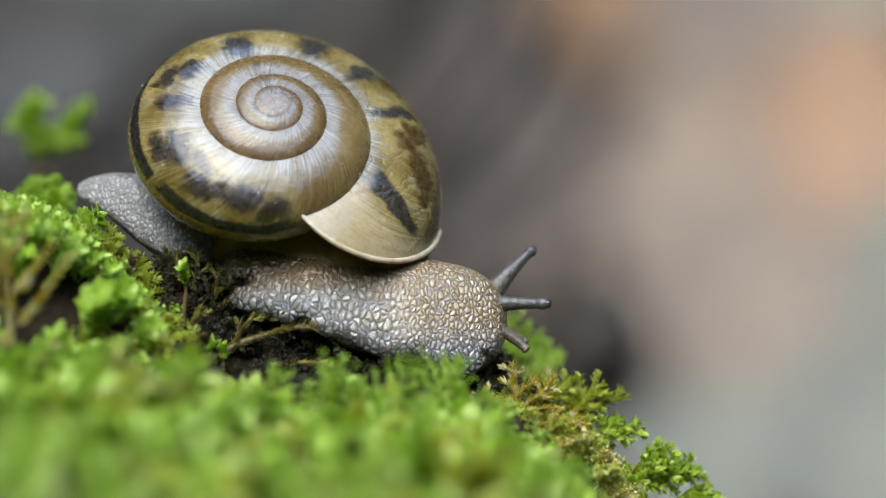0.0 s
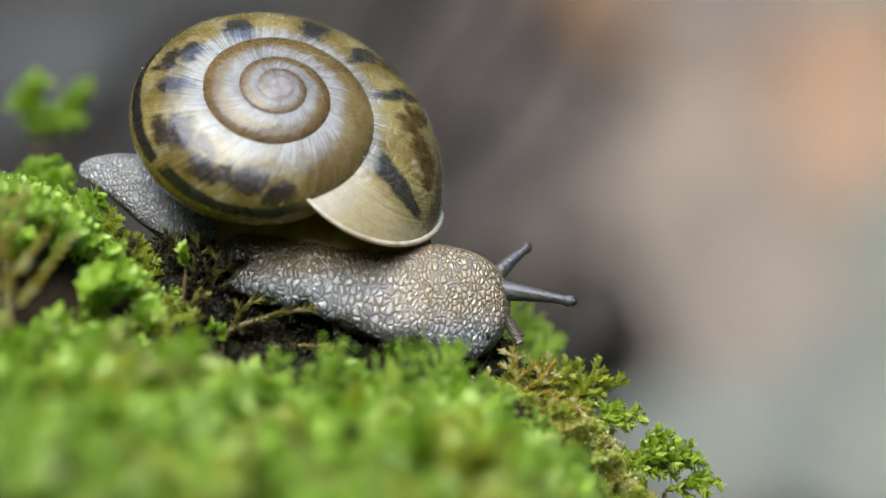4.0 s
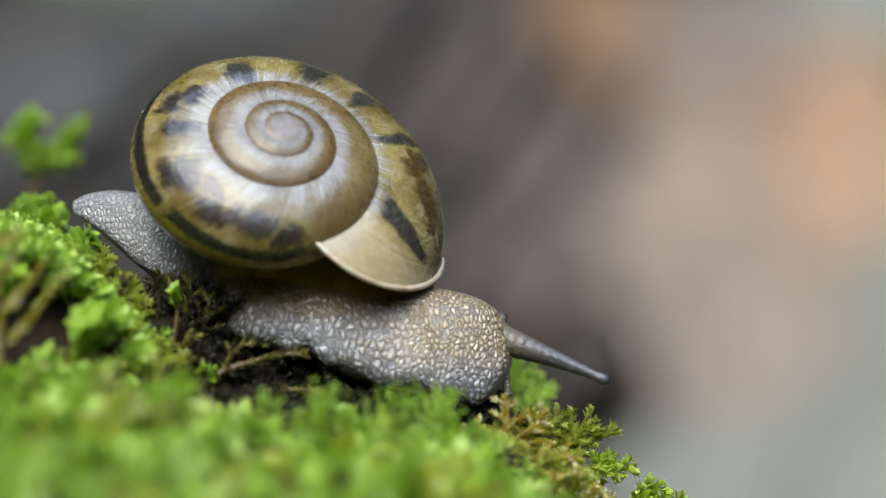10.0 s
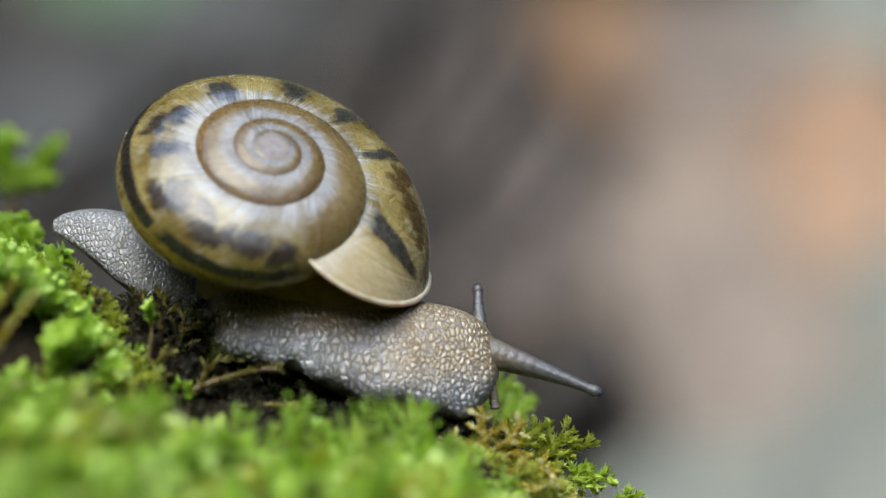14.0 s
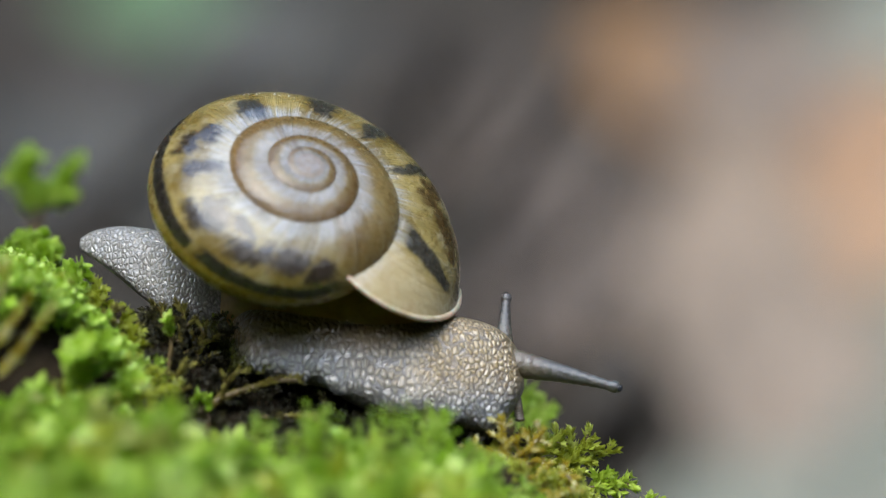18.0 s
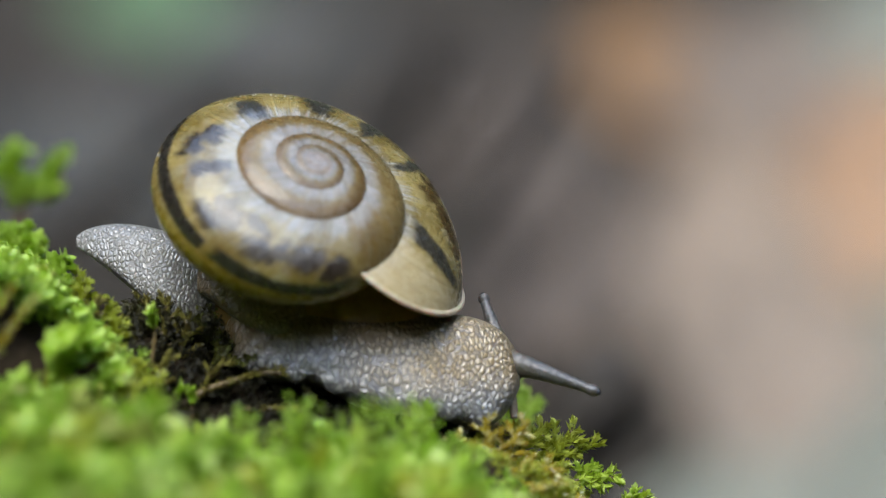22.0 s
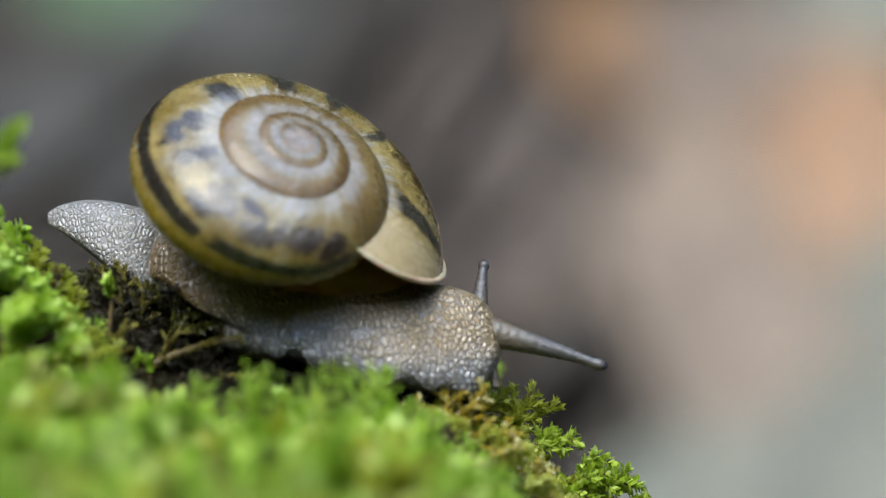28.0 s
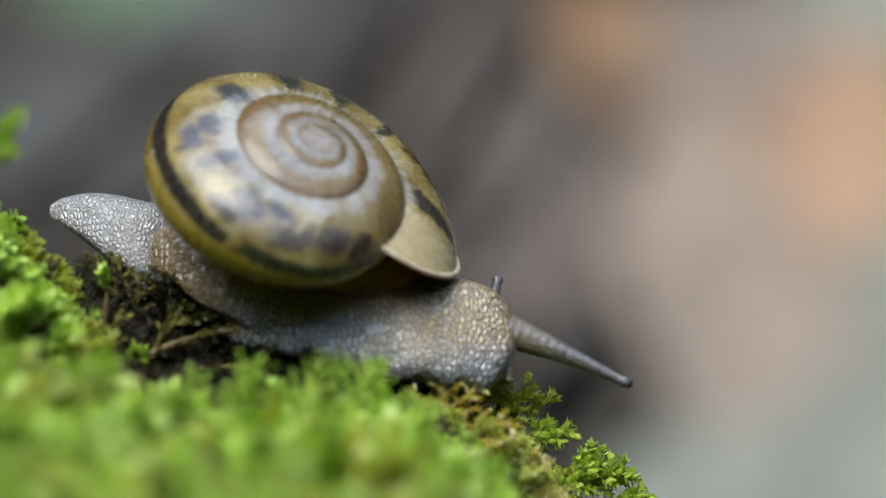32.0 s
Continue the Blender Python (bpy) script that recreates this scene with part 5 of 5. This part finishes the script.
# ---- what moves ----
def motions():
    """Keys the shell, body, tail, foot, eye stalks and feelers in the snail's own space, in millimetres."""
    walk(SNAIL[1], [(t, pose(x * MM, y * MM, z * MM, rx, ry, rz)) for t, x, y, z, rx, ry, rz in (
        (0.0, -10.93, -1.00, 9.64, 51.7, 8.3, 4.4),
        (1.0, -10.90, -1.12, 9.62, 51.7, 8.1, 4.9),
        (2.0, -10.86, -1.25, 9.63, 51.8, 8.0, 5.3),
        (3.0, -10.81, -1.38, 9.59, 51.8, 7.9, 5.7),
        (3.5, -10.77, -1.44, 9.58, 51.7, 7.8, 6.0),
        (5.5, -10.71, -1.69, 9.59, 51.6, 7.7, 6.5),
        (6.0, -10.68, -1.75, 9.57, 51.5, 7.5, 7.0),
        (7.0, -10.53, -1.88, 9.59, 51.4, 7.4, 7.5),
        (8.0, -10.38, -2.00, 9.53, 51.2, 7.2, 8.3),
        (9.0, -10.18, -2.12, 9.56, 50.9, 7.0, 9.1),
        (10.0, -10.02, -2.25, 9.51, 50.7, 6.7, 9.8),
        (11.0, -9.81, -2.38, 9.47, 50.7, 6.4, 10.7),
        (12.0, -9.50, -2.50, 9.39, 50.8, 6.2, 11.5),
        (12.5, -9.33, -2.56, 9.34, 50.8, 5.9, 12.1),
        (13.0, -9.21, -2.62, 9.32, 50.8, 5.8, 12.7),
        (14.0, -8.93, -2.75, 9.27, 50.9, 5.9, 13.3),
        (14.5, -8.81, -2.81, 9.24, 50.9, 5.9, 14.2),
        (16.5, -8.21, -3.06, 9.01, 50.9, 5.8, 15.4),
        (17.0, -8.00, -3.12, 8.95, 51.0, 5.8, 16.3),
        (18.0, -7.73, -3.25, 8.86, 51.2, 5.7, 17.1),
        (19.0, -7.35, -3.38, 8.69, 51.4, 5.5, 18.2),
        (20.0, -6.95, -3.50, 8.62, 51.3, 5.3, 19.4),
        (21.0, -6.50, -3.62, 8.54, 50.6, 4.9, 20.7),
        (22.0, -6.14, -3.75, 8.50, 49.5, 4.3, 22.0),
        (23.0, -5.81, -3.88, 8.45, 48.5, 3.7, 23.2),
        (24.0, -5.54, -4.00, 8.37, 47.8, 3.0, 24.3),
        (25.0, -5.25, -4.12, 8.28, 47.4, 2.4, 25.3),
        (25.5, -5.05, -4.19, 8.21, 47.6, 1.6, 26.4),
        (27.5, -4.34, -4.44, 7.78, 48.5, 0.7, 27.9),
        (28.0, -4.26, -4.50, 7.69, 49.2, -0.0, 29.1),
        (29.0, -3.90, -4.62, 7.52, 49.5, -0.7, 30.3),
        (30.0, -3.53, -4.75, 7.37, 49.5, -1.4, 31.8),
        (31.0, -3.13, -4.88, 7.25, 49.2, -2.2, 33.3),
        (32.0, -2.76, -5.00, 7.05, 49.2, -2.9, 34.6),
    )])
    walk(SNAIL[2], [(t, pose(x * MM, y * MM, z * MM, 0, dip, 0)) for t, x, y, z, dip in BODY])
    walk(SNAIL[3], [(t, pose(x * MM, y * MM, z * MM)) for t, x, y, z in (
        (0.0, 0.00, 0.00, 0.00),
        (1.0, 0.05, 0.00, 0.03),
        (2.0, 0.10, 0.00, 0.04),
        (3.0, 0.08, 0.00, 0.04),
        (3.5, 0.11, 0.00, 0.03),
        (5.5, 0.14, 0.00, 0.03),
        (6.0, 0.08, 0.00, 0.08),
        (7.0, 0.08, 0.00, 0.11),
        (8.0, 0.13, 0.00, 0.11),
        (9.0, 0.14, 0.00, 0.16),
        (10.0, 0.14, 0.00, 0.15),
        (11.0, 0.17, 0.00, 0.14),
        (12.0, 0.27, 0.00, 0.12),
        (12.5, 0.32, 0.00, 0.14),
        (13.0, 0.43, 0.00, 0.09),
        (14.0, 0.54, 0.00, 0.11),
        (14.5, 0.58, 0.00, 0.07),
        (16.5, 0.85, 0.00, -0.06),
        (17.0, 0.96, 0.00, -0.10),
        (18.0, 1.06, 0.00, -0.10),
        (19.0, 1.26, 0.00, -0.21),
        (20.0, 1.47, 0.00, -0.24),
        (21.0, 1.67, 0.00, -0.29),
        (22.0, 1.86, 0.00, -0.43),
        (23.0, 2.12, 0.00, -0.50),
        (24.0, 2.37, 0.00, -0.57),
        (25.0, 2.56, 0.00, -0.68),
        (25.5, 2.62, 0.00, -0.73),
        (27.5, 2.90, 0.00, -0.88),
        (28.0, 2.91, 0.00, -0.87),
        (29.0, 3.04, 0.00, -0.90),
        (30.0, 3.15, 0.00, -0.95),
        (31.0, 3.20, 0.00, -0.98),
        (32.0, 3.32, 0.00, -1.03),
    )])
    walk(SNAIL[8], [(t, pose(x * MM, y * MM, z * MM)) for t, x, y, z in (
        (0.0, 3.50, 2.00, 1.60),
        (14.5, 4.08, 2.00, 1.67),
        (16.5, 4.20, 1.91, 1.47),
        (18.0, 4.01, 1.69, 1.25),
        (20.0, 3.65, 1.24, 0.75),
        (22.0, 3.17, 0.75, 0.17),
        (24.0, 2.91, 0.31, -0.32),
        (25.5, 2.76, 0.08, -0.66),
        (27.5, 2.94, 0.02, -0.86),
        (30.0, 3.16, 0.00, -0.95),
        (32.0, 3.32, 0.00, -1.03),
    )])
    stalk(SNAIL[4], 8.8, (2.9, 2.4, -3.8), (
        (0.0, 7.05, 1.00, -3.69),
        (1.0, 7.50, 1.00, -3.87),
        (2.0, 7.86, 1.00, -4.10),
        (3.0, 8.25, 1.00, -4.30),
        (3.5, 8.45, 1.00, -4.39),
        (5.5, 9.43, 1.00, -5.24),
        (6.0, 9.69, 1.00, -5.41),
        (7.0, 10.10, 1.00, -5.84),
        (8.0, 10.39, 1.00, -6.30),
        (9.0, 10.90, 1.00, -6.58),
        (10.0, 11.34, 1.00, -6.50),
        (11.0, 11.86, 1.00, -6.35),
        (12.0, 12.15, 1.00, -6.23),
        (12.5, 12.19, 1.00, -6.17),
        (13.0, 12.15, 1.00, -6.27),
        (14.0, 12.36, 1.00, -6.56),
        (14.5, 12.25, 1.00, -6.47),
        (16.5, 11.65, 1.00, -5.96),
        (17.0, 11.90, 1.00, -5.76),
        (18.0, 12.32, 1.00, -5.83),
        (19.0, 12.19, 1.00, -5.89),
        (20.0, 12.13, 1.00, -6.20),
        (21.0, 12.05, 1.00, -6.45),
        (22.0, 11.94, 1.00, -6.57),
        (23.0, 12.15, 1.00, -6.23),
        (24.0, 12.77, 1.00, -6.01),
        (25.0, 13.08, 1.00, -6.28),
        (25.5, 13.23, 1.00, -6.54),
        (27.5, 14.71, 1.00, -7.20),
        (28.0, 15.03, 1.00, -7.29),
        (29.0, 15.45, 1.00, -7.14),
        (30.0, 15.82, 1.00, -7.73),
        (31.0, 16.39, 1.00, -8.40),
        (32.0, 16.87, 1.00, -9.03),
    ))
    stalk(SNAIL[5], 6.4, (3.2, 4.6, -3.2), (
        (0.0, 6.20, 6.00, 0.04),
        (1.0, 6.30, 6.00, 0.01),
        (2.0, 6.06, 6.00, 0.17),
        (3.0, 5.96, 6.00, -0.58),
        (3.5, 5.89, 6.00, -0.77),
        (5.5, 5.16, 6.00, -0.90),
        (6.0, 4.91, 6.00, -1.28),
        (7.0, 4.50, 5.10, -2.30),
        (8.0, 4.45, 4.85, -2.45),
        (9.0, 4.55, 4.80, -2.40),
        (10.0, 4.65, 4.80, -2.40),
        (11.0, 4.45, 5.00, -2.00),
        (12.0, 3.30, 6.00, -0.32),
        (13.0, 3.53, 6.00, 0.71),
        (14.0, 4.25, 6.00, 0.49),
        (14.5, 4.49, 6.00, 0.36),
        (16.5, 4.99, 6.00, 0.01),
        (17.0, 4.88, 6.00, 0.15),
        (18.0, 4.91, 6.00, 0.48),
        (19.0, 4.09, 6.00, 0.95),
        (20.0, 3.78, 6.00, 0.90),
        (21.0, 4.13, 6.00, 0.53),
        (22.0, 4.28, 6.00, -0.06),
        (24.0, 4.60, 6.00, -0.38),
        (25.0, 4.66, 6.00, 0.18),
        (25.5, 4.97, 6.00, 0.17),
        (27.5, 7.43, 6.00, -0.34),
        (28.0, 7.30, 6.00, -0.20),
        (29.0, 7.35, 6.00, -0.26),
        (30.0, 7.62, 6.00, -0.29),
        (31.0, 7.90, 6.00, -1.31),
        (32.0, 8.42, 6.00, -1.79),
    ))
    for feeler, y, drop in ((SNAIL[6], 1.5, 38), (SNAIL[7], 4.6, 30)):
        walk(feeler, [(t, pose((3.5 + x) * MM, (y + dy) * MM, (z - 5.2) * MM, 0, min(78, drop + t * 5), 0)) for t, x, dy, z, dip in BODY])


def build_light_screen():
    """Unseen dim wood, added to block light on all sides; sky open overhead."""
    n, m = 12, 120
    h = np.linspace(-0.5, 11, n)[:, None]
    a = np.linspace(0, 2 * np.pi, m, endpoint=False)[None, :]
    rad = 9 + 0.9 * np.sin(a * 7 + h) + 0.6 * np.sin(a * 17 + h * 2.1) + 0.5 * np.sin(h * 3 + a * 31) - 0.12 * h
    # lower on the lens side, to let fill light in from the front
    lower = 0.5 + 0.5 * np.clip(1 - 2.2 * np.exp(-((np.mod(a, 2 * np.pi) - 1.5 * np.pi) / 1.0) ** 2), -0.05, 1)
    top = h * np.where(h > 0, lower, 1) + (h > 9) * 0.5 * (1.2 * np.sin(a * 9) + 0.7 * np.sin(a * 23))
    v = np.stack([rad * np.cos(a), rad * np.sin(a), top + 0 * a], -1).reshape(-1, 3)
    wood = mat_plain("unseen_dim_woods", (0.012, 0.016, 0.008), (0.05, 0.06, 0.03), 2.0, 0.9, 0.05)
    ob = new("unseen_woods", mesh_arrays("unseen_woods", v, grid_quads(n, m, True), wood))
    tagged(ob, "unseen dim green and brown wood added all round to block light", "woods", kind="structure")


# ---- build ----
build_light_screen()
build_floor()
build_mound()
SNAIL = build_snail()
build_litter()
build_carpet()
build_fronds()
water_drop(-10.97, 0.20, -4.64, 0.32)
water_drop(-3.25, -1.20, -7.15, 0.22)


motions()
